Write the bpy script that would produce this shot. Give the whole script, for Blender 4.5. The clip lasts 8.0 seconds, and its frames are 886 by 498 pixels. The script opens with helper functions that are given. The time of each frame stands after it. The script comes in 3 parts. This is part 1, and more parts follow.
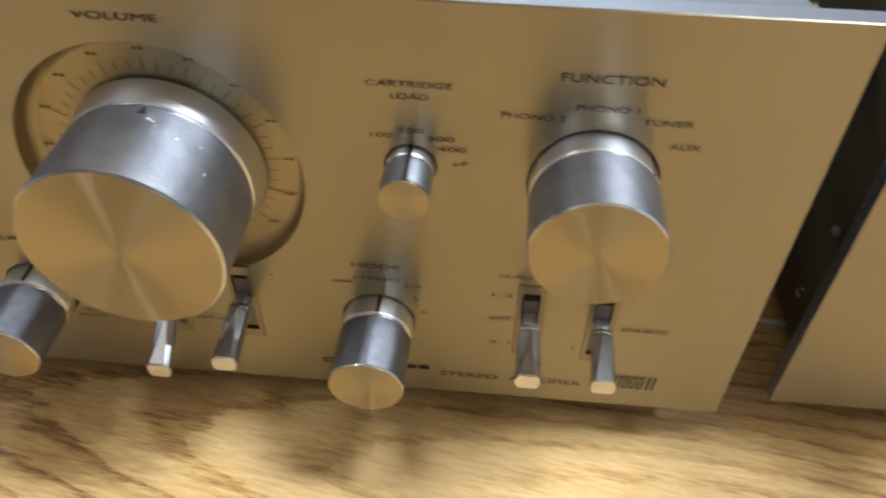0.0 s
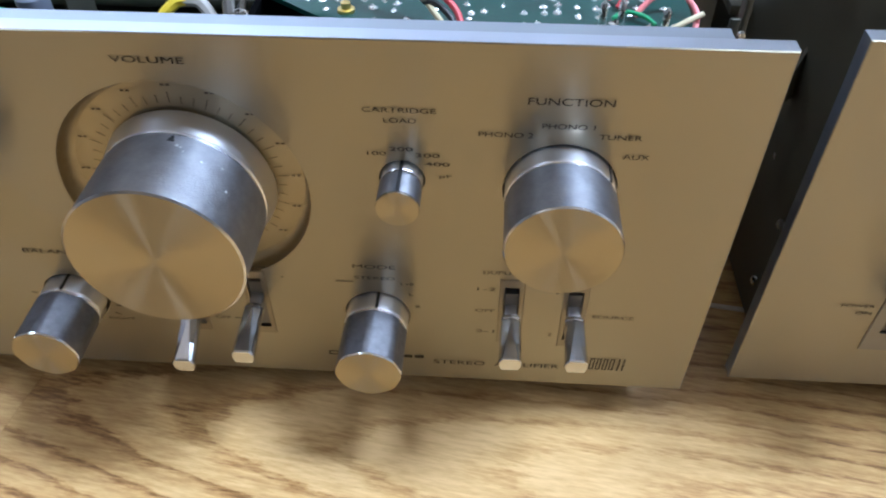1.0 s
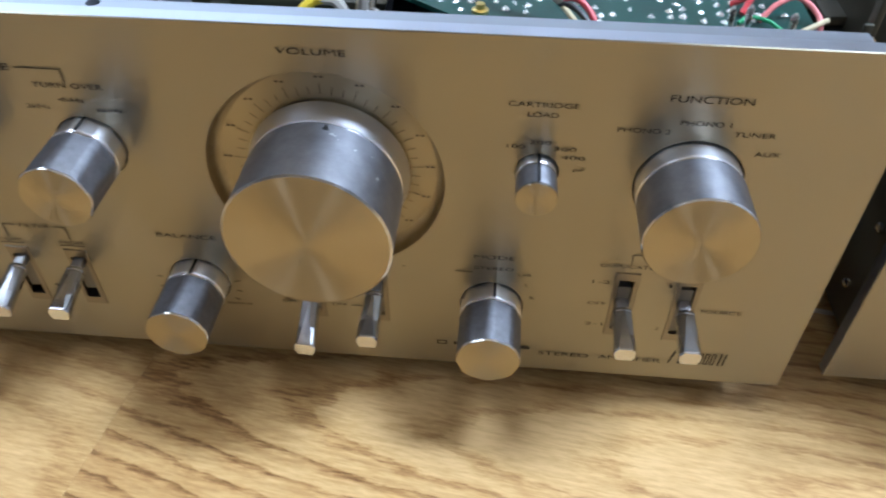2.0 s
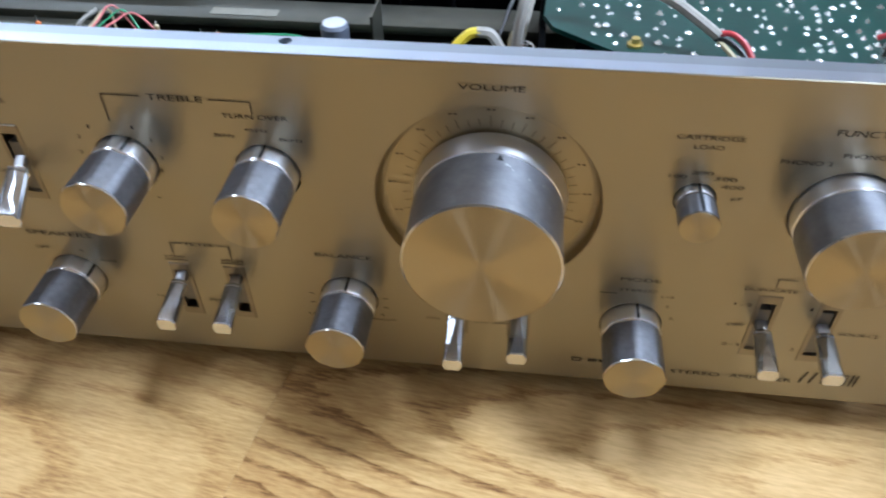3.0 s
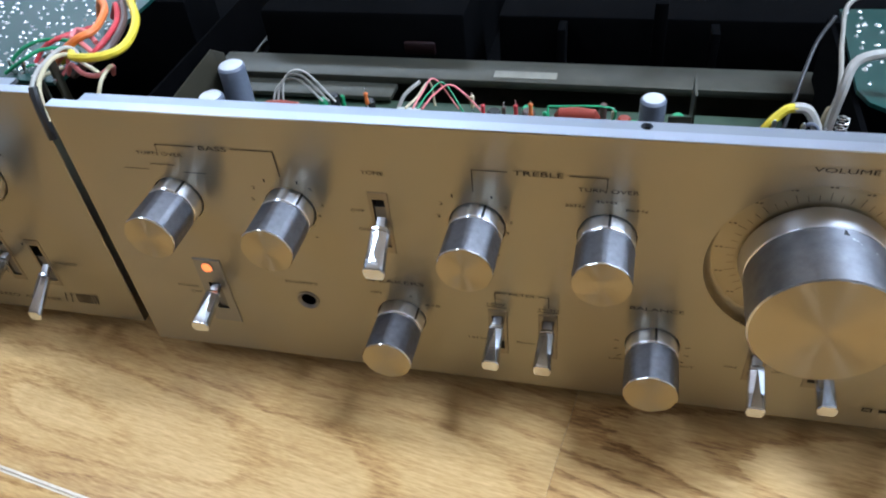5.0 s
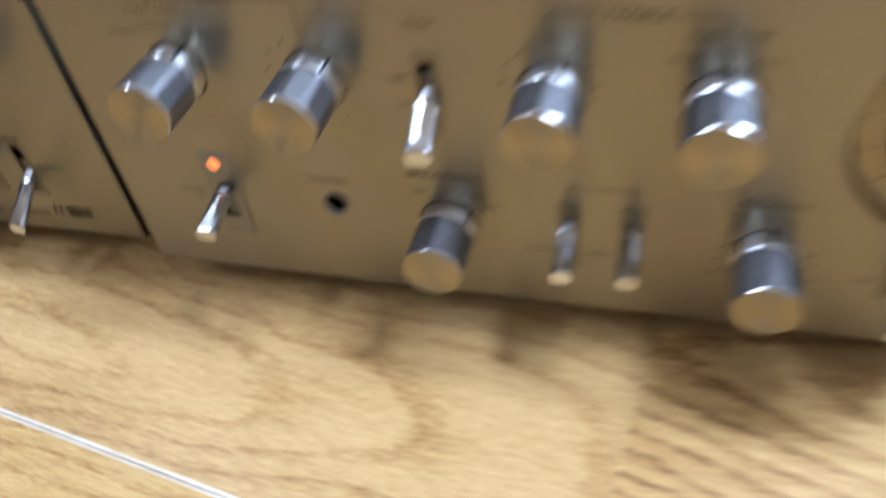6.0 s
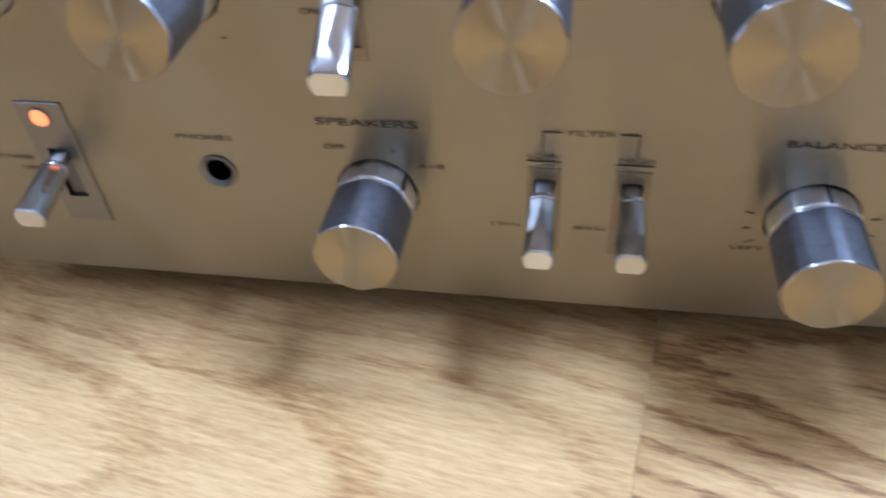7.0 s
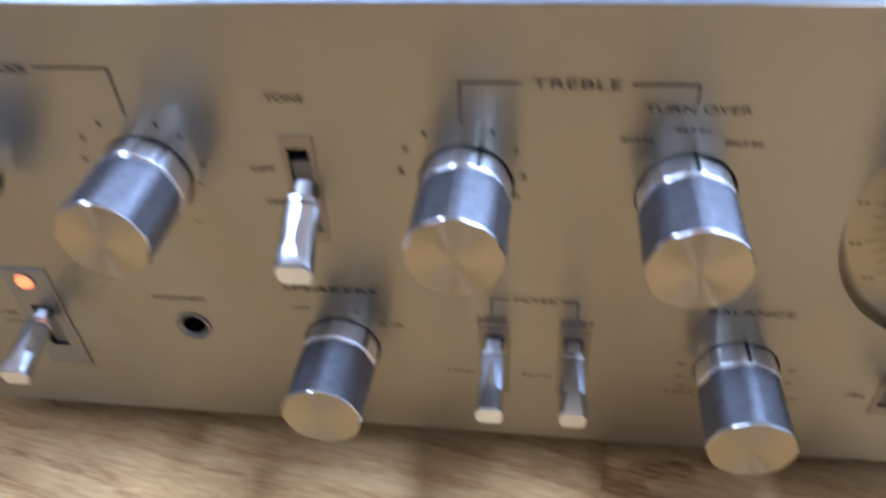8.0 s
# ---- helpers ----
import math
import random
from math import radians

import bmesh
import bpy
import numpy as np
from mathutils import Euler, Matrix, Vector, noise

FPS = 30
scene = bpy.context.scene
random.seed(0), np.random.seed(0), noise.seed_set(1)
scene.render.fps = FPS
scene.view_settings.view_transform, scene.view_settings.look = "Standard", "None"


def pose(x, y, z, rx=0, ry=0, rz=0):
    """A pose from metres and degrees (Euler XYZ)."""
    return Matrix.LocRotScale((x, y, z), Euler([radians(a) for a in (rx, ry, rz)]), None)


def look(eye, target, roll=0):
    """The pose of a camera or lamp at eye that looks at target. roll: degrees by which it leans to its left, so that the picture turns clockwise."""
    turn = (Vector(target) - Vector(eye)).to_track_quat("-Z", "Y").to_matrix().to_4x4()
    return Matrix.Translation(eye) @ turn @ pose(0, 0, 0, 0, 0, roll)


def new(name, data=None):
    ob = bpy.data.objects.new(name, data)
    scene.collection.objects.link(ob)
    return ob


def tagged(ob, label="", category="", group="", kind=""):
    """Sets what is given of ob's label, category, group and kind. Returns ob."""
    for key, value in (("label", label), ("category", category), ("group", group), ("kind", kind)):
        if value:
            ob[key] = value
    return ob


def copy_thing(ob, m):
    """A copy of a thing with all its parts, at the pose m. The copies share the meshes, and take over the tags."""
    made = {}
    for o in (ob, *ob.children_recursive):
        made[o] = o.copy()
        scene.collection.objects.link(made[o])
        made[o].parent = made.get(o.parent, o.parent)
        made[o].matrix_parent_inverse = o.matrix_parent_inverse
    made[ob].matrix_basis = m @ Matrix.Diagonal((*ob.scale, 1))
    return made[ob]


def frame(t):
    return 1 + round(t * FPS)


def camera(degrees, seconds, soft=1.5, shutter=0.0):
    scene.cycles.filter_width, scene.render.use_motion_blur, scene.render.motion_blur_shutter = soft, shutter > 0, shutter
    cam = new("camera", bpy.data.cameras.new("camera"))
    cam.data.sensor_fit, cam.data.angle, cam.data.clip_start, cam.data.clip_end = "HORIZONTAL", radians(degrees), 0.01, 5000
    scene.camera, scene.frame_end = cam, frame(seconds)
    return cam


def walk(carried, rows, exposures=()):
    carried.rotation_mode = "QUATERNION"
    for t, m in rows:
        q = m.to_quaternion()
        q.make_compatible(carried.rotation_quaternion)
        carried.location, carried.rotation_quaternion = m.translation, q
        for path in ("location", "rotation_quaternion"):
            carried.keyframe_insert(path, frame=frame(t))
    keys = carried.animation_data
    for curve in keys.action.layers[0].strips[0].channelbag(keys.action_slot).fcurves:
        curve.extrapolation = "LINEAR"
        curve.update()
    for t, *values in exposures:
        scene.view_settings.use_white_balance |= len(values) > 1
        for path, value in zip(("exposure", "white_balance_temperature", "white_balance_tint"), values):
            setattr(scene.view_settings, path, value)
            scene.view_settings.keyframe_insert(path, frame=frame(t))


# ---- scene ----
cam = camera(59.99, 8.0, soft=2.0, shutter=0.5)
PATH = [
    (0, (0.13864, -0.13612, 0.20692), (0.07968, 0.57235, -0.49635), 0.76),
    (0.3, (0.14560, -0.13997, 0.20613), (0.10264, 0.56741, -0.49940), 0.78),
    (0.5, (0.14500, -0.14807, 0.21511), (0.10205, 0.56183, -0.48788), 0.57),
    (0.7, (0.14328, -0.15182, 0.22095), (0.09795, 0.55664, -0.48334), -0.11),
    (1, (0.14121, -0.15617, 0.22578), (0.09142, 0.55639, -0.47407), -0.35),
    (1.2, (0.13394, -0.15828, 0.22669), (0.09499, 0.55031, -0.47785), 0.15),
    (2.3, (0.09952, -0.17263, 0.22819), (0.02500, 0.55305, -0.45578), 0.18),
    (2.5, (0.09262, -0.17351, 0.23083), (0.01142, 0.55083, -0.45381), -0.03),
    (2.8, (0.07971, -0.17572, 0.23553), (-0.00859, 0.54824, -0.44864), -0.35),
    (3, (0.07049, -0.17807, 0.23902), (-0.02754, 0.54581, -0.44391), -1.07),
    (3.3, (0.06404, -0.17712, 0.24209), (-0.04848, 0.53941, -0.44634), -1.85),
    (3.5, (0.05004, -0.18124, 0.24637), (-0.07002, 0.53561, -0.44045), -2.16),
    (3.8, (0.02615, -0.18590, 0.25670), (-0.11832, 0.52455, -0.43206), -3.10),
    (4, (0.01961, -0.18870, 0.25862), (-0.13739, 0.52430, -0.42474), -3.64),
    (4.2, (0.01140, -0.19184, 0.26922), (-0.16896, 0.51714, -0.41256), -4.81),
    (4.5, (-0.00191, -0.19904, 0.27508), (-0.20296, 0.51271, -0.39797), -5.76),
    (4.7, (-0.00319, -0.20006, 0.27616), (-0.21852, 0.50995, -0.39430), -6.44),
    (5.8, (-0.00146, -0.19562, 0.24451), (-0.23024, 0.49641, -0.44015), -6.85),
    (6, (-0.02389, -0.17985, 0.21862), (-0.26962, 0.49284, -0.47931), -8.25),
    (6.1, (-0.04611, -0.17738, 0.19346), (-0.26250, 0.51864, -0.49118), -6.28),
    (6.3, (-0.05774, -0.15868, 0.18248), (-0.25976, 0.54149, -0.50233), -5.84),
    (6.5, (-0.05963, -0.14410, 0.17052), (-0.24680, 0.56864, -0.50547), -5.08),
    (6.8, (-0.04861, -0.13666, 0.16219), (-0.21810, 0.56859, -0.52621), -4.98),
    (7, (-0.04010, -0.13924, 0.16123), (-0.19827, 0.57313, -0.52251), -4.65),
    (7.3, (-0.02319, -0.13512, 0.15841), (-0.15222, 0.57987, -0.52871), -3.74),
    (7.5, (-0.01826, -0.13249, 0.16478), (-0.15278, 0.58821, -0.51529), -4.56),
    (7.8, (-0.02593, -0.13034, 0.18185), (-0.14493, 0.60393, -0.48650), -3.62),
    (8, (-0.03515, -0.13002, 0.19420), (-0.16369, 0.61450, -0.46091), -3.92),
]
EXPOSURES = [(0.0, 0.1, 6250, 11), (0.5, 0.06, 5300, 14), (1.0, 0.01, 5350, 13), (2.5, -0.06, 5600, 12), (3.5, -0.09, 5620, 12), (4.5, -0.11, 5500, 12), (5.8, 0.04, 5450, 12), (6.2, 0.1, 5200, 14), (7.3, 0.22, 4750, 19), (8.0, 0.24, 4750, 20)]
walk(cam, [(t, look(eye, target, roll)) for t, eye, target, roll in PATH], EXPOSURES)

# ---- world, lights, exposure ----
world = bpy.data.worlds.new("world")
scene.world = world
world.use_nodes = True
world.node_tree.nodes["Background"].inputs[0].default_value = (0.75, 0.85, 1.0, 1)
world.node_tree.nodes["Background"].inputs[1].default_value = 0.02


def lamp(name, x, y, z, sx, sy, watts, colour):
    data = bpy.data.lights.new(name, "AREA")
    data.shape, data.size, data.size_y, data.energy, data.color = "RECTANGLE", sx, sy, watts, colour
    ob = new(name, data)
    ob.location = (x, y, z)
    return ob


COOL = (0.8, 0.9, 1.0)
# x, y, z of each ceiling fixture, whether it runs across, and its power
TUBES = [(1.35, 0.17, 2.36, True, 122), (-1.5, -0.55, 2.36, False, 16), (-1.15, 3.0, 2.36, True, 24), (-2.6, 3.0, 2.36, True, 40), (0.4, 3.0, 2.36, True, 6), (1.6, -2.2, 2.36, False, 4)]
for tx, ty, tz, across, watts in TUBES:
    lamp("ceiling_tube_light", tx, ty, tz - 0.06, 1.2 if across else 0.26, 0.26 if across else 1.2, watts, COOL)

# ---- materials ----


def material(name, base=(0.8, 0.8, 0.8), rough=0.5, metal=0.0):
    m = bpy.data.materials.new(name)
    m.use_nodes = True
    p = m.node_tree.nodes["Principled BSDF"]
    p.inputs["Base Color"].default_value = (*base, 1)
    p.inputs["Roughness"].default_value = rough
    p.inputs["Metallic"].default_value = metal
    return m


def node(m, kind, **values):
    n = m.node_tree.nodes.new(kind)
    for key, value in values.items():
        n.inputs[key.replace("_", " ")].default_value = value
    return n


def link(m, a, out, b, into):
    m.node_tree.links.new(a.outputs[out], b.inputs[into])


def principled(m):
    return m.node_tree.nodes["Principled BSDF"]


def ramp(m, stops):
    r = m.node_tree.nodes.new("ShaderNodeValToRGB")
    while len(r.color_ramp.elements) < len(stops):
        r.color_ramp.elements.new(0.5)
    for e, (at, c) in zip(r.color_ramp.elements, stops):
        e.position, e.color = at, (*c, 1)
    return r


def mottled(m, c1, c2, scale, rough=None, bump=0.0, stretch=(1, 1, 1)):
    """Noise at two scales in the colour, the roughness and the relief."""
    tc = node(m, "ShaderNodeTexCoord")
    mp = node(m, "ShaderNodeMapping", Scale=stretch)
    link(m, tc, "Object", mp, "Vector")
    big = node(m, "ShaderNodeTexNoise", Scale=scale, Detail=6.0, Roughness=0.65)
    link(m, mp, 0, big, "Vector")
    r = ramp(m, [(0.3, c1), (0.7, c2)])
    link(m, big, 0, r, 0)
    link(m, r, 0, principled(m), "Base Color")
    if rough:
        mr = node(m, "ShaderNodeMapRange", To_Min=rough[0], To_Max=rough[1])
        link(m, big, 0, mr, "Value")
        link(m, mr, 0, principled(m), "Roughness")
    if bump:
        fine = node(m, "ShaderNodeTexNoise", Scale=scale * 7, Detail=3.0)
        link(m, mp, 0, fine, "Vector")
        b = node(m, "ShaderNodeBump", Strength=bump, Distance=0.0002)
        link(m, fine, 0, b, "Height")
        link(m, b, 0, principled(m), "Normal")
    return m


def brushed(name, base, rough, aniso, spun):
    """Brushed metal: straight grain along x, or turned round the y axis."""
    m = material(name, base, rough, 1.0)
    p = principled(m)
    p.inputs["Anisotropic"].default_value = aniso
    if spun:
        t = m.node_tree.nodes.new("ShaderNodeTangent")
        t.direction_type, t.axis = "RADIAL", "Y"
        link(m, t, 0, p, "Tangent")
        p.inputs["Anisotropic Rotation"].default_value = 0.25
    else:
        t = node(m, "ShaderNodeCombineXYZ")
        t.inputs[2].default_value = 1.0
        link(m, t, 0, p, "Tangent")
        tc = node(m, "ShaderNodeTexCoord")
        mp = node(m, "ShaderNodeMapping", Scale=(9, 1, 2400))
        link(m, tc, "Object", mp, "Vector")
        n = node(m, "ShaderNodeTexNoise", Scale=1.0, Detail=2.0)
        link(m, mp, 0, n, "Vector")
        cloud = node(m, "ShaderNodeTexNoise", Scale=35.0, Detail=4.0)
        link(m, tc, "Object", cloud, "Vector")
        mix = node(m, "ShaderNodeMath")
        mix.operation = "ADD"
        link(m, n, 0, mix, 0)
        link(m, cloud, 0, mix, 1)
        mr = node(m, "ShaderNodeMapRange", From_Min=0.6, From_Max=1.4, To_Min=rough - 0.03, To_Max=rough + 0.04)
        link(m, mix, 0, mr, "Value")
        link(m, mr, 0, p, "Roughness")
        b = node(m, "ShaderNodeBump", Strength=0.06, Distance=0.0001)
        link(m, n, 0, b, "Height")
        link(m, b, 0, p, "Normal")
    return m


PANEL = brushed("brushed_aluminium", (0.338, 0.305, 0.233), 0.31, 0.9, False)
EDGE = brushed("lit_edge", (0.48, 0.53, 0.61), 0.4, 0.3, False)
FLANGE = brushed("zinc_flange", (0.37, 0.41, 0.47), 0.45, 0.2, False)
FACE = brushed("spun_aluminium", (0.45, 0.385, 0.26), 0.42, 1.0, True)
DIAL = brushed("spun_dial", (0.42, 0.365, 0.257), 0.4, 0.94, True)
SATIN = mottled(brushed("satin_aluminium", (0.7, 0.7, 0.71), 0.36, 0.5, True), (0.27, 0.277, 0.3), (0.37, 0.377, 0.405), 230, (0.38, 0.5), 0.5)
KNURLED = mottled(brushed("fine_knurled_aluminium", (0.5, 0.5, 0.51), 0.5, 0.4, True), (0.17, 0.172, 0.187), (0.25, 0.252, 0.27), 420, (0.44, 0.56), 0.9)
POLISHED = brushed("polished_aluminium", (0.84, 0.85, 0.88), 0.34, 0.6, True)
RIM = material("cut_aluminium_rim", (0.62, 0.62, 0.63), 0.2, 1.0)
CHROME = mottled(material("chrome", (0.85, 0.85, 0.86), 0.08, 1.0), (0.6, 0.62, 0.66), (0.7, 0.72, 0.76), 90, (0.12, 0.2))
NECK = mottled(material("satin_steel", (0.5, 0.5, 0.5), 0.4, 1.0), (0.45, 0.45, 0.46), (0.55, 0.55, 0.56), 200, (0.34, 0.46))
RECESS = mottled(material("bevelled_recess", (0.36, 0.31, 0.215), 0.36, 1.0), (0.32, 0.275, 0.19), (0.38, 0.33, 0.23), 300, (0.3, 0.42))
FRAME = brushed("slot_frame_metal", (0.27, 0.235, 0.18), 0.36, 0.7, False)
WELL = material("slot_grey", (0.16, 0.15, 0.135), 0.5, 0.6)
PLATE = brushed("switch_plate_metal", (0.27, 0.26, 0.245), 0.38, 0.5, False)
INK = material("brown_black_ink", (0.014, 0.01, 0.007), 0.6)
SCALE_INK = material("worn_brown_ink", (0.09, 0.07, 0.045), 0.55)
BLACK = material("black_plastic", (0.012, 0.012, 0.012), 0.5)
RUBBER = material("black_rubber", (0.02, 0.02, 0.02), 0.8)
STEEL = mottled(material("olive_chassis_steel", (0.07, 0.062, 0.04), 0.5, 0.2), (0.045, 0.04, 0.025), (0.07, 0.064, 0.042), 60, (0.38, 0.55), 0.1)
BEAM = mottled(material("passivated_steel", (0.2, 0.195, 0.15), 0.45, 0.5), (0.055, 0.055, 0.042), (0.085, 0.083, 0.064), 80, (0.35, 0.5), 0.1)
# near-black of the unlit inside: its shade is put into the colour
DARK = mottled(material("shaded_black", (0.006, 0.006, 0.007), 0.9), (0.0012, 0.0013, 0.0015), (0.0028, 0.0028, 0.0031), 40)
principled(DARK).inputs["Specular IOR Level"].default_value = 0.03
BOARD = mottled(material("green_solder_mask", (0.01, 0.1, 0.07), 0.35), (0.0025, 0.032, 0.026), (0.006, 0.052, 0.041), 90, (0.3, 0.5), 0.2)
BOARD_TOP = mottled(material("board_component_side", (0.1, 0.16, 0.1), 0.5), (0.025, 0.05, 0.032), (0.06, 0.09, 0.055), 90)
SOLDER = mottled(material("solder", (0.8, 0.82, 0.82), 0.22, 1.0), (0.7, 0.72, 0.72), (0.88, 0.88, 0.88), 400, (0.15, 0.4))
BRASS = material("brass", (0.75, 0.6, 0.22), 0.3, 1.0)


def plain(name, c, rough=0.45):
    return mottled(material(name, c, rough), tuple(v * 0.85 for v in c), tuple(min(1, v * 1.1) for v in c), 200)


WHITE_W = plain("white_wire", (0.42, 0.4, 0.36))
CREAM_W = plain("cream_wire", (0.6, 0.52, 0.33))
RED_W = plain("red_wire", (0.6, 0.05, 0.06))
PINK_W = plain("pink_wire", (0.75, 0.22, 0.22))
ORANGE_W = plain("orange_wire", (0.85, 0.22, 0.05))
YELLOW_W = plain("yellow_wire", (0.85, 0.66, 0.04))
BROWN_W = plain("brown_wire", (0.1, 0.06, 0.05))
GREEN_W = plain("green_wire", (0.03, 0.3, 0.12))
BLACK_W = plain("black_wire", (0.015, 0.015, 0.015))
GREY_W = plain("grey_cable", (0.3, 0.28, 0.24))
CAP_BLUE = plain("capacitor_sleeve", (0.16, 0.18, 0.23), 0.3)
CAP_TOP = plain("capacitor_top", (0.58, 0.6, 0.63), 0.35)
CAP_RED = plain("red_film_capacitor", (0.27, 0.045, 0.028), 0.35)
WALL = mottled(material("wall_paint", (0.36, 0.36, 0.36), 0.8), (0.33, 0.33, 0.33), (0.4, 0.4, 0.4), 3)
CEIL = mottled(material("ceiling_paint", (0.8, 0.8, 0.8), 0.85), (0.76, 0.76, 0.76), (0.83, 0.83, 0.83), 4)
LED = material("lit_orange_lens", (0.9, 0.25, 0.05), 0.3)
principled(LED).inputs["Emission Color"].default_value = (1.0, 0.24, 0.06, 1)
principled(LED).inputs["Emission Strength"].default_value = 1.5
TUBE = material("fluorescent_tube", (0.9, 0.9, 0.9), 0.4)
principled(TUBE).inputs["Emission Color"].default_value = (*COOL, 1)
principled(TUBE).inputs["Emission Strength"].default_value = 14.0


def wood():
    """Flat-sawn boards: rings round a pith that runs aslant under each board.

    Each board's colour holds the pith's nearest point along and across it, its slant and the strength of the rings.
    """
    m = material("laminate_wood", rough=0.2)
    p = principled(m)
    tc = node(m, "ShaderNodeTexCoord")
    info = m.node_tree.nodes.new("ShaderNodeObjectInfo")
    own = m.node_tree.nodes.new("ShaderNodeSeparateColor")
    link(m, info, "Color", own, 0)

    def maths(kind, a, b, c=0.0):
        n = node(m, "ShaderNodeMath")
        n.operation = kind
        for i, v in enumerate((a, b, c)):
            if isinstance(v, tuple):
                link(m, v[0], v[1], n, i)
            else:
                n.inputs[i].default_value = v
        return (n, 0)

    off = node(m, "ShaderNodeCombineXYZ")
    seed = maths("MULTIPLY", (info, "Random"), 37.0)
    for i in range(3):
        link(m, *seed, off, i)
    shift = node(m, "ShaderNodeVectorMath")
    shift.operation = "ADD"
    link(m, tc, "Object", shift, 0)
    link(m, off, 0, shift, 1)

    def grain(scale, detail, rough):
        mp = node(m, "ShaderNodeMapping", Scale=(scale[0], scale[1], 1))
        link(m, shift, 0, mp, 0)
        n = node(m, "ShaderNodeTexNoise", Scale=1.0, Detail=detail, Roughness=rough)
        link(m, mp, 0, n, 0)
        return (n, 0)

    place = m.node_tree.nodes.new("ShaderNodeSeparateXYZ")
    link(m, tc, "Object", place, 0)
    slow = grain((6, 17), 2.5, 0.45)
    jag = grain((60, 170), 4.0, 0.65)
    ticks = grain((120, 900), 3.0, 0.65)
    streak = grain((22, 260), 4.0, 0.65)
    patch = grain((5, 16), 3.0, 0.55)
    # distance from the pith, bent by slow growth
    du = maths("MULTIPLY", maths("SUBTRACT", (place, 0), (own, 0)), (own, 2))
    dv = maths("SUBTRACT", (place, 1), (own, 1))
    dv = maths("ADD", dv, maths("MULTIPLY", maths("SUBTRACT", slow, 0.5), maths("MULTIPLY_ADD", (info, "Alpha"), -0.09, 0.115)))
    r2 = maths("ADD", maths("MULTIPLY", du, du), maths("MULTIPLY", dv, dv))
    r = maths("SQRT", maths("ADD", r2, 0.00004), 0.0)
    r = maths("ADD", r, maths("MULTIPLY", jag, 0.004))
    ring = maths("FRACT", maths("MULTIPLY", r, maths("MULTIPLY_ADD", (info, "Alpha"), 150.0, 40.0)), 0.0)
    late = ramp(m, [(0.0, (0.95, 0.95, 0.95)), (0.14, (0.75, 0.75, 0.75)), (0.26, (0.22, 0.22, 0.22)), (0.55, (0.02, 0.02, 0.02)), (0.92, (0.08, 0.08, 0.08)), (1.0, (0.95, 0.95, 0.95))])
    link(m, *ring, late, 0)
    fade = node(m, "ShaderNodeMapRange", From_Min=0.32, From_Max=0.66, To_Min=0.5, To_Max=1.15)
    link(m, *grain((7, 24), 2.0, 0.5), fade, "Value")
    bite = node(m, "ShaderNodeMapRange", From_Min=0.34, From_Max=0.62, To_Min=0.55, To_Max=1.1)
    link(m, *ticks, bite, "Value")
    line = maths("MULTIPLY", maths("MULTIPLY", (late, 0), (fade, 0)), (bite, 0))
    line = maths("MULTIPLY", line, maths("MULTIPLY_ADD", (info, "Alpha"), 0.14, 0.13))
    tone_at = maths("ADD", line, maths("MULTIPLY", ticks, 0.5))
    tone_at = maths("ADD", tone_at, maths("MULTIPLY", streak, 0.3))
    tone_at = maths("ADD", tone_at, maths("MULTIPLY", patch, 0.36))
    tone = ramp(m, [(0.45, (0.66, 0.44, 0.195)), (0.6, (0.54, 0.34, 0.132)), (0.75, (0.4, 0.222, 0.076)), (0.97, (0.19, 0.088, 0.027))])
    link(m, *tone_at, tone, 0)
    link(m, tone, 0, p, "Base Color")
    mr = node(m, "ShaderNodeMapRange", To_Min=0.26, To_Max=0.36)
    link(m, *streak, mr, "Value")
    link(m, mr, 0, p, "Roughness")
    bump = node(m, "ShaderNodeBump", Strength=0.05, Distance=0.0003)
    link(m, *tone_at, bump, "Height")
    link(m, bump, 0, p, "Normal")
    return m


WOOD = wood()
PALE_EDGE = mottled(material("highlit_plank_edge", (0.7, 0.6, 0.46), 0.25), (0.6, 0.5, 0.36), (0.85, 0.78, 0.66), 60, (0.18, 0.3), 0.0, (1, 4, 1))

# ---- mesh helpers, in millimetres ----


def finish(bm, name, mat, smooth=35):
    bmesh.ops.recalc_face_normals(bm, faces=bm.faces)
    bmesh.ops.scale(bm, vec=(0.001,) * 3, verts=bm.verts)
    me = bpy.data.meshes.new(name)
    bm.to_mesh(me)
    bm.free()
    me.materials.append(mat)
    if smooth:
        me.shade_smooth()
        me.set_sharp_from_angle(angle=radians(smooth))
    return me


def part(name, bm, mat, parent=None, label="", at=(0, 0, 0), smooth=35):
    ob = new(name, finish(bm, name, mat, smooth))
    ob.location = [v * 0.001 for v in at]
    ob.parent = parent
    return tagged(ob, label)


def box(x0, x1, y0, y1, z0, z1, bevel=0.0, bm=None):
    bm = bm or bmesh.new()
    made = bmesh.ops.create_cube(bm, size=1)["verts"]
    for v in made:
        v.co = ((x0 + x1) / 2 + v.co.x * (x1 - x0), (y0 + y1) / 2 + v.co.y * (y1 - y0), (z0 + z1) / 2 + v.co.z * (z1 - z0))
    if bevel:
        es = list({e for v in made for e in v.link_edges})
        bmesh.ops.bevel(bm, geom=es, offset=bevel, segments=2, affect="EDGES", profile=0.5)
    return bm


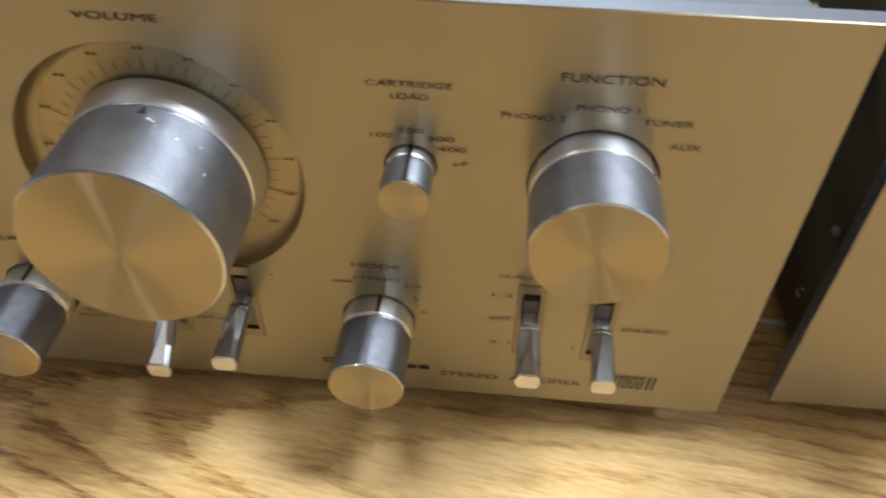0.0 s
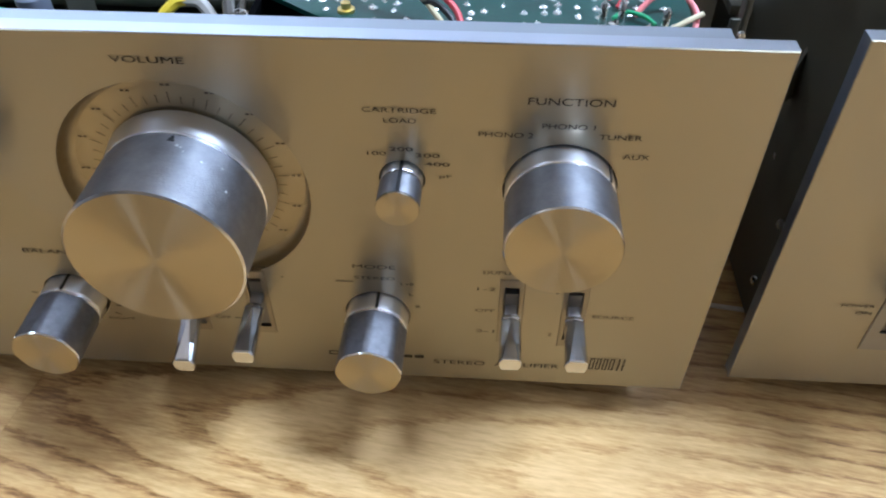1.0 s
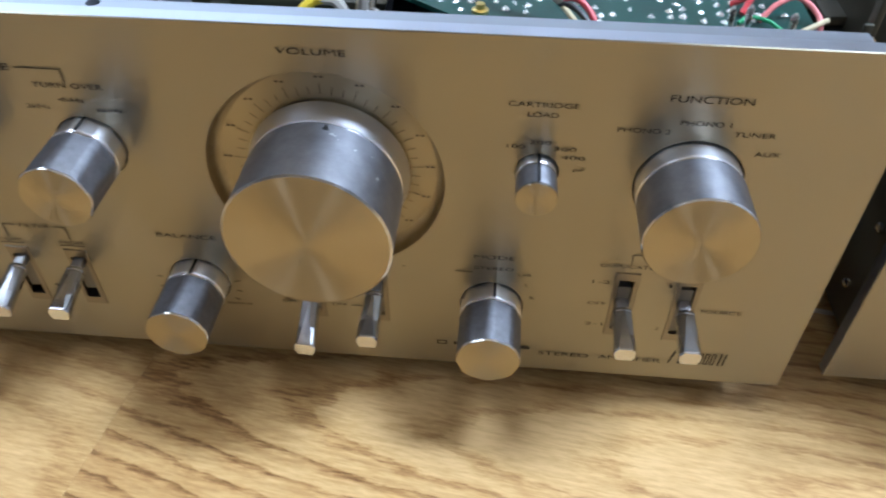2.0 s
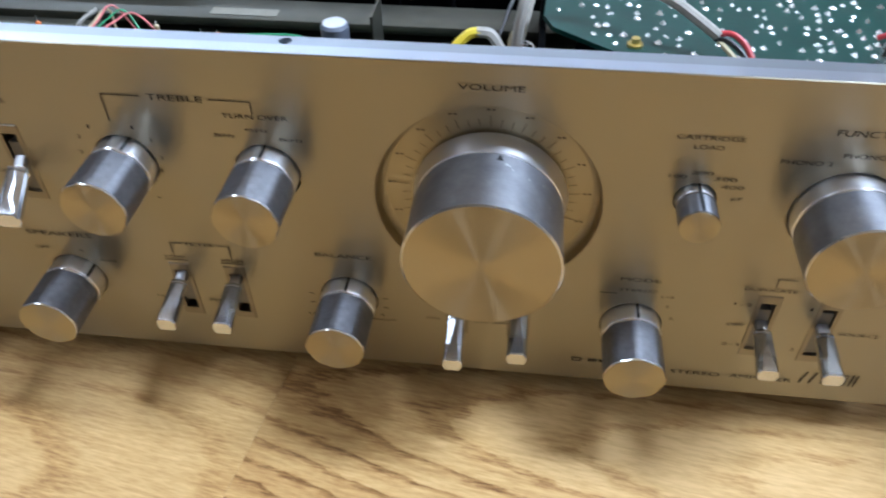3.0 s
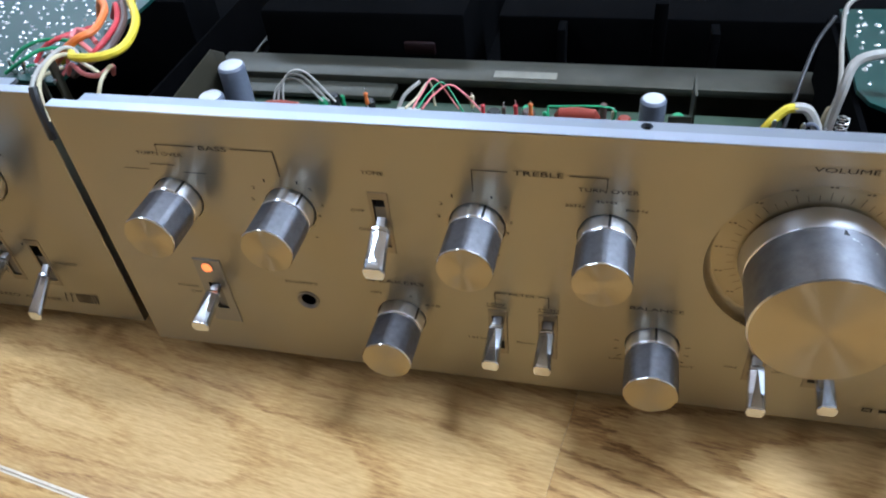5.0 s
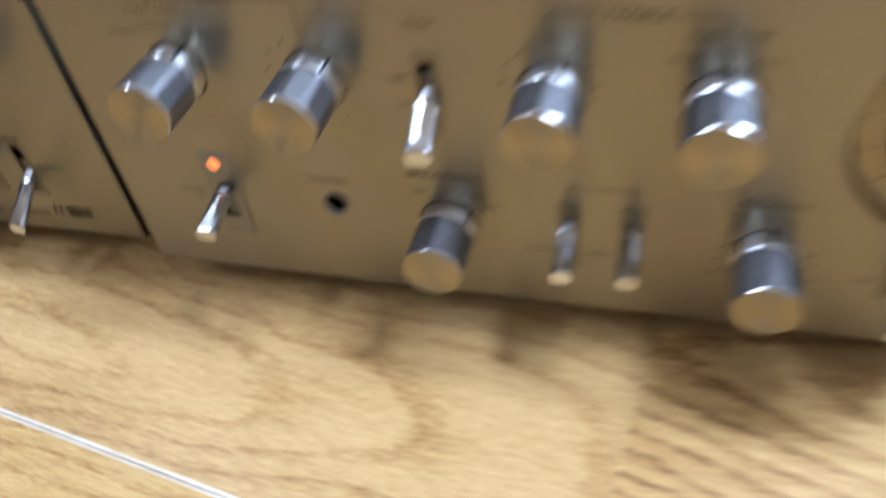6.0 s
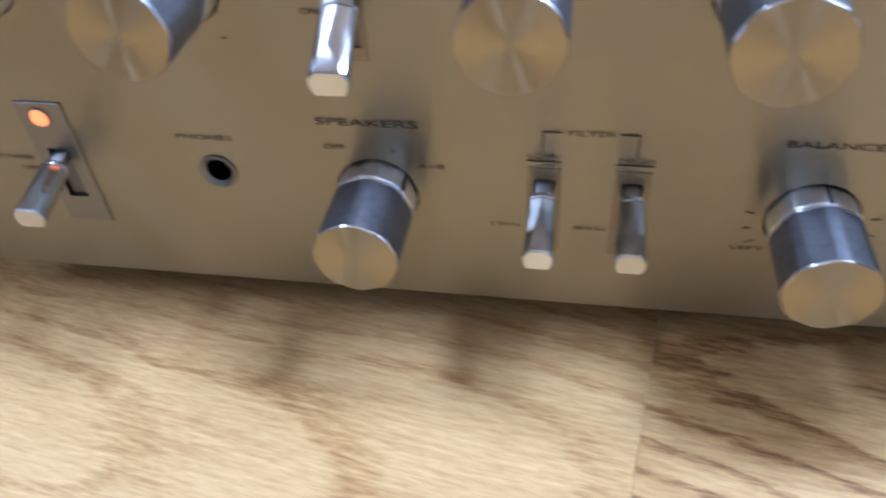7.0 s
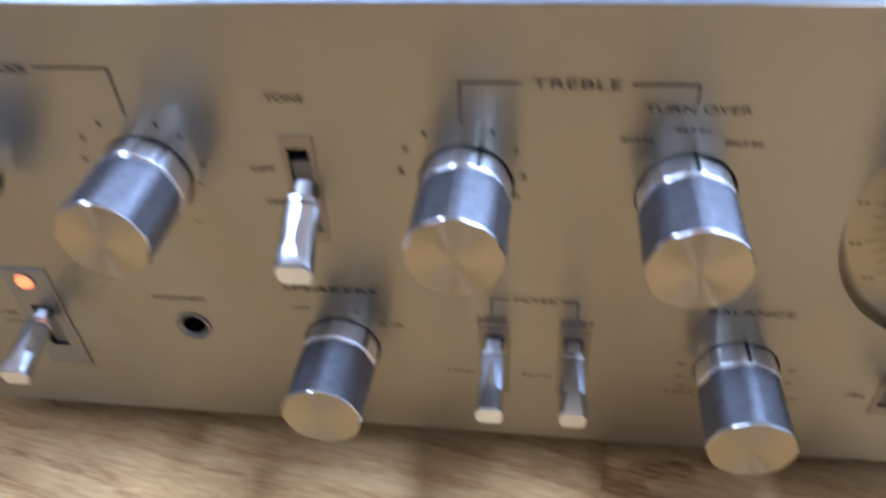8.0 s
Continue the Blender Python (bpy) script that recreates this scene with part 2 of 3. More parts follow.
def turned(profile, seg=48, radius=None, bm=None, axis="Y", at=(0, 0, 0), caps=True):
    """Turns (r, h) pairs round an axis; radius(angle, r) may cut flats."""
    bm = bm or bmesh.new()
    rings = []
    for r, h in profile:
        ring = []
        for i in range(seg):
            a = 2 * math.pi * i / seg
            q = radius(a, r) if radius else r
            u, v = q * math.sin(a), q * math.cos(a)
            co = (u, h, v) if axis == "Y" else (u, v, h)
            ring.append(bm.verts.new((at[0] + co[0], at[1] + co[1], at[2] + co[2])))
        rings.append(ring)
    for p, q in zip(rings, rings[1:]):
        for i in range(seg):
            bm.faces.new((p[i], p[(i + 1) % seg], q[(i + 1) % seg], q[i]))
    if caps:
        bm.faces.new(rings[0])
        bm.faces.new(rings[-1])
    return bm


def swept(points, r, sides=8, steps=6, bm=None):
    """A round wire through the points."""
    bm = bm or bmesh.new()
    P = [Vector(p) for p in points]
    P = [2 * P[0] - P[1]] + P + [2 * P[-1] - P[-2]]
    line = []
    for i in range(1, len(P) - 2):
        a, b, c, d = P[i - 1:i + 3]
        for s in range(steps):
            t = s / steps
            line.append(0.5 * (2 * b + (c - a) * t + (2 * a - 5 * b + 4 * c - d) * t * t + (3 * b - a - 3 * c + d) * t ** 3))
    line.append(P[-2])
    rings, side = [], None
    for i, p in enumerate(line):
        way = (line[min(i + 1, len(line) - 1)] - line[max(i - 1, 0)]).normalized()
        if side is None:
            side = way.orthogonal().normalized()
        side = (side - way * side.dot(way)).normalized()
        up = way.cross(side)
        rings.append([bm.verts.new(p + r * (side * math.cos(2 * math.pi * k / sides) + up * math.sin(2 * math.pi * k / sides))) for k in range(sides)])
    for p, q in zip(rings, rings[1:]):
        for k in range(sides):
            bm.faces.new((p[k], p[(k + 1) % sides], q[(k + 1) % sides], q[k]))
    bm.faces.new(rings[0])
    bm.faces.new(rings[-1])
    return bm


def cut_sheet(name, outline, holes, thick, bevel):
    """A sheet in the xz plane with true holes; its front is y = 0."""
    bm = bmesh.new()
    cx = (min(p[0] for p in outline) + max(p[0] for p in outline)) / 2
    cz = (min(p[1] for p in outline) + max(p[1] for p in outline)) / 2

    def loop(pts, y, inset=0.0):
        out = []
        for x, z in pts:
            dx, dz = (inset if x < cx else -inset), (inset if z < cz else -inset)
            out.append(bm.verts.new((x + dx, y, z + dz)) if inset else bm.verts.new((x, y, z)))
        return out

    def edges(vs):
        return [bm.edges.new((vs[i], vs[(i + 1) % len(vs)])) for i in range(len(vs))]

    def join(a, b):
        for i in range(len(a)):
            bm.faces.new((a[i], a[(i + 1) % len(a)], b[(i + 1) % len(b)], b[i]))

    front, back = [loop(outline, 0.0, bevel)], [loop(outline, thick)]
    middle = loop(outline, bevel)
    for h in holes:
        front.append(loop(h, 0.0))
        back.append(loop(h, thick))
    for side in (front, back):
        es = [e for vs in side for e in edges(vs)]
        bmesh.ops.triangle_fill(bm, use_beauty=True, use_dissolve=False, edges=es)
    join(front[0], middle)
    join(middle, back[0])
    for a, c in zip(front[1:], back[1:]):
        join(a, c)
    return bm


def rect(cx, cz, w, h):
    return [(cx - w / 2, cz - h / 2), (cx + w / 2, cz - h / 2), (cx + w / 2, cz + h / 2), (cx - w / 2, cz + h / 2)]


def circle(cx, cz, r, n=64):
    return [(cx + r * math.cos(2 * math.pi * i / n), cz + r * math.sin(2 * math.pi * i / n)) for i in range(n)]


GLYPHS = {}


def lettering(text, x0, x1, z, h, parent, y=-0.25):
    """Printed words whose foot is at z, from x0 to x1, h high."""
    if text not in GLYPHS:
        cu = bpy.data.curves.new("lettering", "FONT")
        cu.body, cu.size, cu.extrude, cu.offset = text, 1.0, 0.0, 0.0
        tmp = bpy.data.objects.new("lettering", cu)
        scene.collection.objects.link(tmp)
        GLYPHS[text] = bpy.data.meshes.new_from_object(tmp.evaluated_get(bpy.context.evaluated_depsgraph_get()))
        bpy.data.objects.remove(tmp)
    bm = bmesh.new()
    bm.from_mesh(GLYPHS[text])
    xs, ys = [v.co.x for v in bm.verts], [v.co.y for v in bm.verts]
    sx, sy = (x1 - x0) / (max(xs) - min(xs)), h / (max(ys) - min(ys))
    for v in bm.verts:
        v.co = (x0 + (v.co.x - min(xs)) * sx, y, z + (v.co.y - min(ys)) * sy)
    return part("lettering", bm, INK, parent, smooth=0)


def printed_line(points, w, parent, name="printed_line", y=-0.25, ink=None):
    bm = bmesh.new()
    for (xa, za), (xb, zb) in zip(points, points[1:]):
        d = Vector((xb - xa, 0, zb - za)).normalized()
        n = Vector((-d.z, 0, d.x)) * w / 2
        a, b = Vector((xa, y, za)) - d * w / 2, Vector((xb, y, zb)) + d * w / 2
        bm.faces.new([bm.verts.new(p) for p in (a + n, a - n, b - n, b + n)])
    return part(name, bm, ink or INK, parent, smooth=0)


# ---- the room ----
ROLL = math.radians(-8.4)
SPIN = Matrix.Rotation(ROLL, 4, "Z")


def room():
    for name, x0, x1, y0, y1, z0, z1, mat in (
            ("wall_north", -3400, 2100, 4600, 4700, -20, 2400, WALL), ("wall_south", -3400, 2100, -3600, -3500, -20, 2400, WALL),
            ("wall_west", -3500, -3400, -3600, 4700, -20, 2400, WALL), ("wall_east", 2100, 2200, -3600, 4700, -20, 2400, WALL),
            ("ceiling", -3500, 2200, -3600, 4700, 2400, 2500, CEIL)):
        tagged(part(name, box(x0, x1, y0, y1, z0, z1), mat, smooth=0), "plain matt painted " + name.split("_")[0] + " of the room", name.split("_")[0], kind="structure")
    for tx, ty, tz, across, watts in TUBES:
        half = 600
        fix = part("ceiling_light", box(-140, 140, -half - 40, half + 40, 0, 40, 6), CEIL, at=(tx * 1000, ty * 1000, tz * 1000))
        tagged(fix, "white fluorescent batten light on the ceiling", "ceiling light", "ceiling lights")
        for dx in (-65, 65):
            bm = bmesh.new()
            turned([(13, -half), (13, half)], 16, bm=bm)
            bmesh.ops.translate(bm, vec=(dx, 0, -18), verts=bm.verts)
            part("tube", bm, TUBE, fix, "glowing white tube")
        fix.rotation_euler = (0, 0, math.pi / 2 if across else 0)


def floor():
    base = part("floor", box(-3400, 2100, -3500, 4600, -60, -9), BLACK, smooth=0)
    tagged(base, "light oak laminate floor planks with rounded long edges", "floor", kind="structure")
    wide, long = 190.0, 1200.0
    bm = bmesh.new()
    side = [(0.05, -8), (0.05, -0.9), (0.4, -0.3), (1.3, 0), (wide - 1.3, 0), (wide - 0.4, -0.3), (wide - 0.05, -0.9), (wide - 0.05, -8)]
    ends = [[bm.verts.new((u, v, z)) for v, z in side] for u in (0.06, long - 0.06)]
    for i in range(8):
        bm.faces.new((ends[0][i], ends[0][(i + 1) % 8], ends[1][(i + 1) % 8], ends[1][i]))
    bm.faces.new(ends[0])
    bm.faces.new(ends[1])
    mesh = finish(bm, "plank", WOOD)
    # the highlight on the rounded long edges is painted on in a pale colour
    mesh.materials.append(PALE_EDGE)
    for f in mesh.polygons:
        if 0.05 < abs(f.normal.y) < 0.95:
            f.material_index = 1
    corners = [Vector((u, v, 0)) for u in (0, long) for v in (0, wide)]
    rng = random.Random(21)
    # pith along and across the board, its slant, the strength of its rings
    grains = {(0, 3): (0.98, 0.038, 0.21, 0.3), (0, 4): (0.46, 0.102, 0.1, 1.0)}
    for row in range(-24, 30):
        v0 = -107.8 + row * wide
        u0 = -14.8 + (row * 437.0) % long - 4 * long
        for i in range(8):
            place = SPIN @ Matrix.Translation(((u0 + i * long) * 0.001, v0 * 0.001, 0))
            at = [place @ (c * 0.001) for c in corners]
            xs, ys = [p.x for p in at], [p.y for p in at]
            if max(xs) < -3.4 or min(xs) > 2.1 or max(ys) < -3.5 or min(ys) > 4.6:
                continue
            mine = mesh
            if min(xs) < -3.4 or max(xs) > 2.1 or min(ys) < -3.5 or max(ys) > 4.6:
                # sawn off along the wall
                mine = mesh.copy()
                cut = bmesh.new()
                cut.from_mesh(mesh)
                back = place.inverted()
                for p, n in (((-3.4, 0, 0), (-1, 0, 0)), ((2.1, 0, 0), (1, 0, 0)), ((0, -3.5, 0), (0, -1, 0)), ((0, 4.6, 0), (0, 1, 0))):
                    bmesh.ops.bisect_plane(cut, geom=cut.verts[:] + cut.edges[:] + cut.faces[:], plane_co=back @ Vector(p), plane_no=back.to_3x3() @ Vector(n), clear_outer=True)
                cut.to_mesh(mine)
                cut.free()
                if not mine.polygons:
                    continue
            ob = new("plank", mine)
            ob.parent = base
            ob.matrix_basis = place
            drawn = (rng.uniform(0.1, 1.1), rng.uniform(0.04, 0.15), rng.uniform(0.08, 0.3), rng.uniform(0.5, 1.0))
            ob.color = grains.get((row, i), drawn)


# ---- the amplifier: local x along the panel, y into it, z up from the floor ----
W, Z0, Z1, T = 210.0, 11.0, 138.0, 5.0
HIGH, LOW = 97.0, 43.4
VOL = (60.5, 90.5)
# name, x, height, pointer's turn of the small knobs
SMALL = [("mode_knob", 109.7, 42.6, 5), ("balance_knob", 13.2, 44.3, 4), ("speakers_knob", -86.0, 44.8, 52), ("treble_turnover_knob", -6.8, 97.4, 4), ("treble_knob", -51.7, 97.8, 20), ("bass_knob", -122.7, 98.0, 40), ("bass_turnover_knob", -168.9, 98.8, 30)]
# x, slot centre, height of the lever at the panel, reach and height of its tip
SLOTS = [(-87.2, 95.0, 96.0, 16.5, 84.8), (-46.1, 42.5, 49.6, 19.0, 44.2), (-26.4, 42.5, 49.8, 19.0, 44.8), (51.0, 45.5, 43.5, 17.5, 34.2), (72.3, 45.5, 48.0, 21.0, 44.6),
         (151.0, 46.5, 47.6, 18.5, 44.2), (170.2, 45.8, 48.2, 19.0, 45.2)]


def flats(a, r):
    """A round bar with eight flats milled along it."""
    s = math.pi / 4
    d = (a % s) - s / 2
    return min(r, 0.962 * r / math.cos(d))


def soft_flats(a, r):
    """The same flats, only just touched, on the rim and the face."""
    s = math.pi / 4
    d = (a % s) - s / 2
    return min(r, 0.978 * r / math.cos(d))


def knob(amp, name, x, z, r, reach, turn, fluted, label):
    """One turned knob: collar, lip, body, chamfer, spun face and mark."""
    band = 3.8 if r > 20 else reach * 0.27
    base = 4.6 if r > 20 else 2.0
    flare = 1.035 if r > 20 else 0.98
    cut = flats if fluted else None
    soft = soft_flats if fluted else None
    body = turned([(r * 0.95, -band - 0.1), (r * 0.972, -band - 0.55), (r * 0.985, -band - 0.75), (r * 0.985, -reach + 0.6), (r * 0.98, -reach + 0.4)], 96, cut)
    ob = part(name, body, KNURLED if fluted else SATIN, amp, label, at=(x, 0, z), smooth=20)
    part("collar", turned([(r * 0.9, base), (r * flare - 0.3, base - 0.1), (r * flare, base - 0.6), (r * 0.98, -band + 0.9), (r * 0.94, -band + 0.35)], 96, soft), POLISHED, ob, "polished collar", smooth=20)
    part("lip", turned([(r * 0.93, -band + 0.4), (r * 0.965, -band + 0.3), (r * 0.975, -band), (r * 0.95, -band - 0.35)], 96, soft, caps=False), RIM, ob, "bright turned lip", smooth=50)
    part("rim", turned([(r * 0.985, -reach + 0.62), (r * 0.992, -reach + 0.45), (r * 0.967, -reach)], 96, soft, caps=False), RIM, ob, "bright chamfered rim", smooth=50)
    part("face", turned([(r * 0.967, -reach), (r * 0.5, -reach + 0.12), (0.4, -reach + 0.15)], 96, soft), FACE, ob, "spun aluminium face", smooth=60)
    a = math.radians(turn)
    bm = box(-0.45, 0.45, -band + 0.6, base - 0.7, r * 0.95, r * 0.98 + 0.12)
    if r > 20:
        bm = box(-0.9, 0.9, -band - 3.4, -band - 1.2, r * 0.96, r * 0.985 + 0.1)
        for v in bm.verts:
            if v.co.y > -band - 2:
                v.co.x *= 0.3
    elif r < 7:
        bm = box(-0.5, 0.5, -reach + 0.7, base - 0.5, r * 0.95, r * 0.985 + 0.1)
    bmesh.ops.rotate(bm, cent=(0, 0, 0), matrix=Matrix.Rotation(a, 3, "Y"), verts=bm.verts)
    part("pointer", bm, BLACK, ob, "black index mark", smooth=0)
    if r > 20:
        for turn_by, back, size in ((13, 4.6, 0.5), (15.5, 5.0, 0.3), (18, 6.2, 0.22), (31, 7.5, 0.35), (44, 6.0, 0.3), (52, 12.0, 0.4)):
            speck = turned([(size, 0), (size * 0.5, 0.08)], 8, axis="Z", at=(0, -band - back, r * 0.985))
            bmesh.ops.rotate(speck, cent=(0, 0, 0), matrix=Matrix.Rotation(math.radians(turn_by), 3, "Y"), verts=speck.verts)
            part("dust_speck", speck, CAP_TOP, ob, "white speck of dust")
    part("shaft", turned([(r * 0.72, base + 0.9), (r * 0.72, base - 0.2)], 48), BLACK, ob, "dark shaft behind the knob")
    if r < 20:
        part("hole_back", turned([(r * 1.2, T + 1.2), (r * 1.2, T + 0.4), (r * 0.5, T + 0.38)], 48), BLACK, ob, "dark clearance hole")
    return ob


def lever_switch(amp, x, zc, zn, reach, zt, w=7.6, h=29.0):
    """A chrome paddle lever in a slotted frame."""
    frame_bm = cut_sheet("slot_frame", rect(x, zc, w, h), [rect(x, zc, w - 3.0, h - 6.5)], 1.2, 0.25)
    bmesh.ops.translate(frame_bm, vec=(0, -0.35, 0), verts=frame_bm.verts)
    sw = part("lever_switch", frame_bm, FRAME, amp, "grey metal slot frame")
    part("slot_back", box(x - 3.4, x + 3.4, 6.5, 7.5, zc - h / 2, zc + h / 2), BLACK, sw, smooth=0)
    # the tone switch has a broader paddle
    paddle(sw, x, zn, reach, zt, 1.25 if zc > 80 else 1.0)


def paddle(sw, x, zn, reach, zt, broad=1.0):
    """A flat neck and a round bar with a facet that widens to its tip."""
    slope = (zt - zn) / reach
    bm = bmesh.new()
    rows = []
    start = 0.16
    for at, hw, hh in ((start, 2.3, 1.8), (start + 0.02, 2.95, 2.35), (start + 0.07, 3.05, 2.45), (start + 0.085, 2.9, 2.3), (start + 0.11, 3.05, 2.45), (0.7, 3.25, 2.55), (0.975, 3.45, 2.65), (1.0, 3.25, 2.45)):
        y = -at * reach
        z = zn + slope * -y
        f = max(0.0, (at - start - 0.1) / (0.9 - start)) * 0.62 + 0.03
        ring = []
        for u, v in ((-0.97, 0.35), (-0.8, 0.72), (-f, 0.98), (f, 0.98), (0.8, 0.72), (0.97, 0.35), (0.98, -0.3), (0.75, -1), (-0.75, -1), (-0.98, -0.3)):
            ring.append(bm.verts.new((x + u * hw * broad, y, z + v * hh)))
        rows.append(ring)
    for p, q in zip(rows, rows[1:]):
        for k in range(10):
            bm.faces.new((p[k], p[(k + 1) % 10], q[(k + 1) % 10], q[k]))
    bm.faces.new(rows[0])
    bm.faces.new(rows[-1])
    part("lever", bm, CHROME, sw, "chrome paddle lever", smooth=14)
    neck = box(-1.75, 1.75, -0.3 * reach, 6.4, -1.3, 1.3, 0.3)
    for v in neck.verts:
        v.co += Vector((x, 0, zn + slope * -v.co.y))
    part("neck", neck, NECK, sw, "flat steel lever neck")
    part("slide", box(x - 1.95, x + 1.95, 0.5, 6.4, zn - 13.0, zn + 6.5), WELL, sw, "grey slide in the slot", smooth=0)


def faceplate(amp):
    holes = [circle(x, z, 10.22, 56) for _, x, z, _ in SMALL] + [circle(161.0, 95.7, 14.95, 72), circle(119.6, 97.6, 6.1, 40)]
    holes += [circle(60.0, 91.0, 34.3, 128), circle(-126, 48.9, 4.75, 40), rect(-167.8, 46.0, 5.4, 15.5)] + [rect(x, zc, 5.4, 24 if zc > 44 else 20.4) for x, zc, _, _, _ in SLOTS]
    face = part("faceplate", cut_sheet("faceplate", rect(0, (Z0 + Z1) / 2, 2 * W, Z1 - Z0), holes, T, 0.3), PANEL, amp, "champagne brushed aluminium front panel", smooth=30)
    # brighter, bluer metal paints the light on the top and left edges
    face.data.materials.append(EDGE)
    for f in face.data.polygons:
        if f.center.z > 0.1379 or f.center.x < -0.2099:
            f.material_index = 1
    # words and lines
    for text, x0, x1, z, h in (
            ("VOLUME", 51.2, 69.2, 130.2, 1.75), ("CARTRIDGE", 110.6, 128.8, 118.5, 1.45), ("LOAD", 115.7, 123.8, 115.5, 1.45),
            ("100", 110.9, 115.8, 105.3, 1.25), ("200", 116.8, 122.8, 106.9, 1.25), ("300", 123.4, 129.6, 105.1, 1.25), ("400", 125.7, 132.2, 102.4, 1.25), ("pF", 129.5, 132.7, 98.2, 1.5),
            ("FUNCTION", 150.9, 171.5, 122.1, 2.0), ("PHONO 2", 139.3, 152.9, 112.3, 1.5), ("PHONO 1", 154.8, 167.7, 115.3, 1.5), ("TUNER", 168.9, 179.5, 112.6, 1.5), ("AUX", 175.6, 182.2, 106.8, 1.5),
            ("MODE", 103.5, 116.2, 63.2, 1.6), ("STEREO", 103.7, 115.9, 58.6, 1.3), ("L+R", 117.5, 121.8, 56.6, 1.2), ("L", 119.9, 121.1, 52.1, 1.3), ("R", 121.8, 123.3, 46.5, 1.4),
            ("DUPLICATE", 142.1, 158.0, 63.1, 1.4), ("1-2", 140.5, 146.1, 55.9, 1.4), ("OFF", 140.2, 146.0, 46.2, 1.4), ("2-1", 140.5, 146.4, 36.4, 1.4),
            ("1", 164.0, 164.9, 55.9, 1.4), ("2", 163.2, 164.6, 36.1, 1.4), ("SOURCE", 175.9, 188.6, 45.5, 1.5), ("STEREO", 127.0, 144.0, 19.2, 2.0), ("AMPLIFIER", 147.2, 168.4, 19.4, 2.0),
            ("TREBLE", -38.4, -21.8, 121.3, 2.0), ("TURN OVER", -17.1, 2.4, 116.6, 1.6), ("2kHz", -21.2, -14.5, 109.8, 1.3), ("4kHz", -11.4, -4.1, 112.3, 1.3), ("8kHz", -1.3, 6.0, 109.5, 1.3),
            ("1", -60.2, -59.5, 110.0, 1.4), ("1", -46.3, -45.6, 110.6, 1.4), ("2", -42.0, -40.6, 106.5, 1.4), ("3", -40.4, -39.0, 100.0, 1.4), ("4", -41.7, -40.3, 95.0, 1.4), ("2", -64.8, -63.3, 106.2, 1.4), ("3", -66.1, -64.7, 100.4, 1.4),
            ("1", -130.3, -129.6, 110.4, 1.4), ("1", -117.4, -116.7, 110.6, 1.4), ("2", -113.2, -111.8, 107.8, 1.4), ("3", -110.1, -108.7, 100.8, 1.4), ("4", -112.0, -110.6, 95.6, 1.4), ("5", -115.6, -114.2, 91.0, 1.4), ("2", -135.8, -134.3, 106.9, 1.4), ("3", -137.4, -136.0, 101.2, 1.4),
            ("BASS", -152.3, -141.3, 122.9, 2.0), ("TURN OVER", -179.1, -160.0, 119.3, 1.5),
            ("TONE", -91.8, -83.5, 117.3, 1.6), ("OFF", -98.3, -93.0, 99.9, 1.4), ("ON", -96.6, -92.8, 91.0, 1.4),
            ("POWER", -186.0, -176.0, 49.4, 1.3), ("ON", -180.7, -175.9, 46.2, 1.3), ("PHONES", -133.9, -119.9, 58.4, 1.4), ("SPEAKERS", -98.2, -74.6, 64.2, 1.9),
            ("OFF", -97.2, -92.3, 57.5, 1.4), ("A", -81.5, -79.9, 57.2, 1.4), ("A+B", -75.4, -69.0, 53.2, 1.3), ("FILTER", -41.2, -31.2, 64.2, 1.3), ("LOW", -49.9, -43.0, 57.8, 1.3), ("HIGH", -29.9, -22.4, 57.8, 1.3),
            ("15Hz", -58.4, -51.2, 37.2, 1.2), ("8kHz", -38.9, -31.4, 37.3, 1.2), ("BALANCE", 3.5, 22.6, 63.7, 1.7), ("LEFT", -2.3, 5.0, 34.4, 1.2), ("RIGHT", 21.0, 29.6, 34.2, 1.2),
            ("LOUDNESS", 42.0, 58.5, 62.0, 1.4), ("ON", 40.2, 44.6, 37.2, 1.3), ("OFF", 57.0, 62.0, 37.2, 1.3)):
        lettering(text, x0, x1, z, h, face)
    for pts in ([(-40.5, 122.4), (-52.3, 122.4), (-52.3, 113.2)], [(-20.0, 122.4), (-7.8, 122.4), (-7.8, 118.6)], [(-154, 124.2), (-169.8, 124.2), (-169.8, 121.4)], [(-139.5, 124.2), (-123.4, 124.2), (-123.2, 113.6)],
                [(-42.6, 64.9), (-46.7, 64.9), (-46.7, 59.6)], [(-30.0, 64.9), (-26.2, 64.9), (-26.2, 59.6)], [(151.1, 65.2), (151.1, 68.7), (156.5, 68.7)],
                [(-187, 112.6), (-176.5, 112.6)], [(-175, 115.2), (-165, 115.2)], [(-162, 112.3), (-153, 112.3)], [(98.0, 57.3), (103.0, 57.3)], [(63.5, 37.8), (70.0, 37.8)], [(69.5, 61.8), (76.8, 61.8)],
                [(81.3, 57.9), (81.8, 57.9)], [(-45.2, 84.7), (-44.2, 84.7)], [(-115.2, 85.3), (-114.2, 85.3)], [(-60.2, 84.7), (-59.4, 84.7)], [(-50.2, 57.0), (-42.6, 57.0)], [(-30.3, 57.0), (-22.4, 57.0)]):
        printed_line(pts, 0.35, face)
    # small dashes round the balance knob
    for a in (-118, -100, -80, 80, 100, 118):
        a = math.radians(a)
        c, s = math.cos(a), math.sin(a)
        printed_line([(13 + 12.5 * s, LOW + 12.5 * c), (13 + 14 * s, LOW + 14 * c)], 0.4, face)
    # maker's mark and type number as plain bars
    printed_line([(92.3, 21.4), (95.3, 21.4), (95.3, 23.0), (92.3, 23.0), (92.3, 21.4)], 0.5, face, "maker_mark")
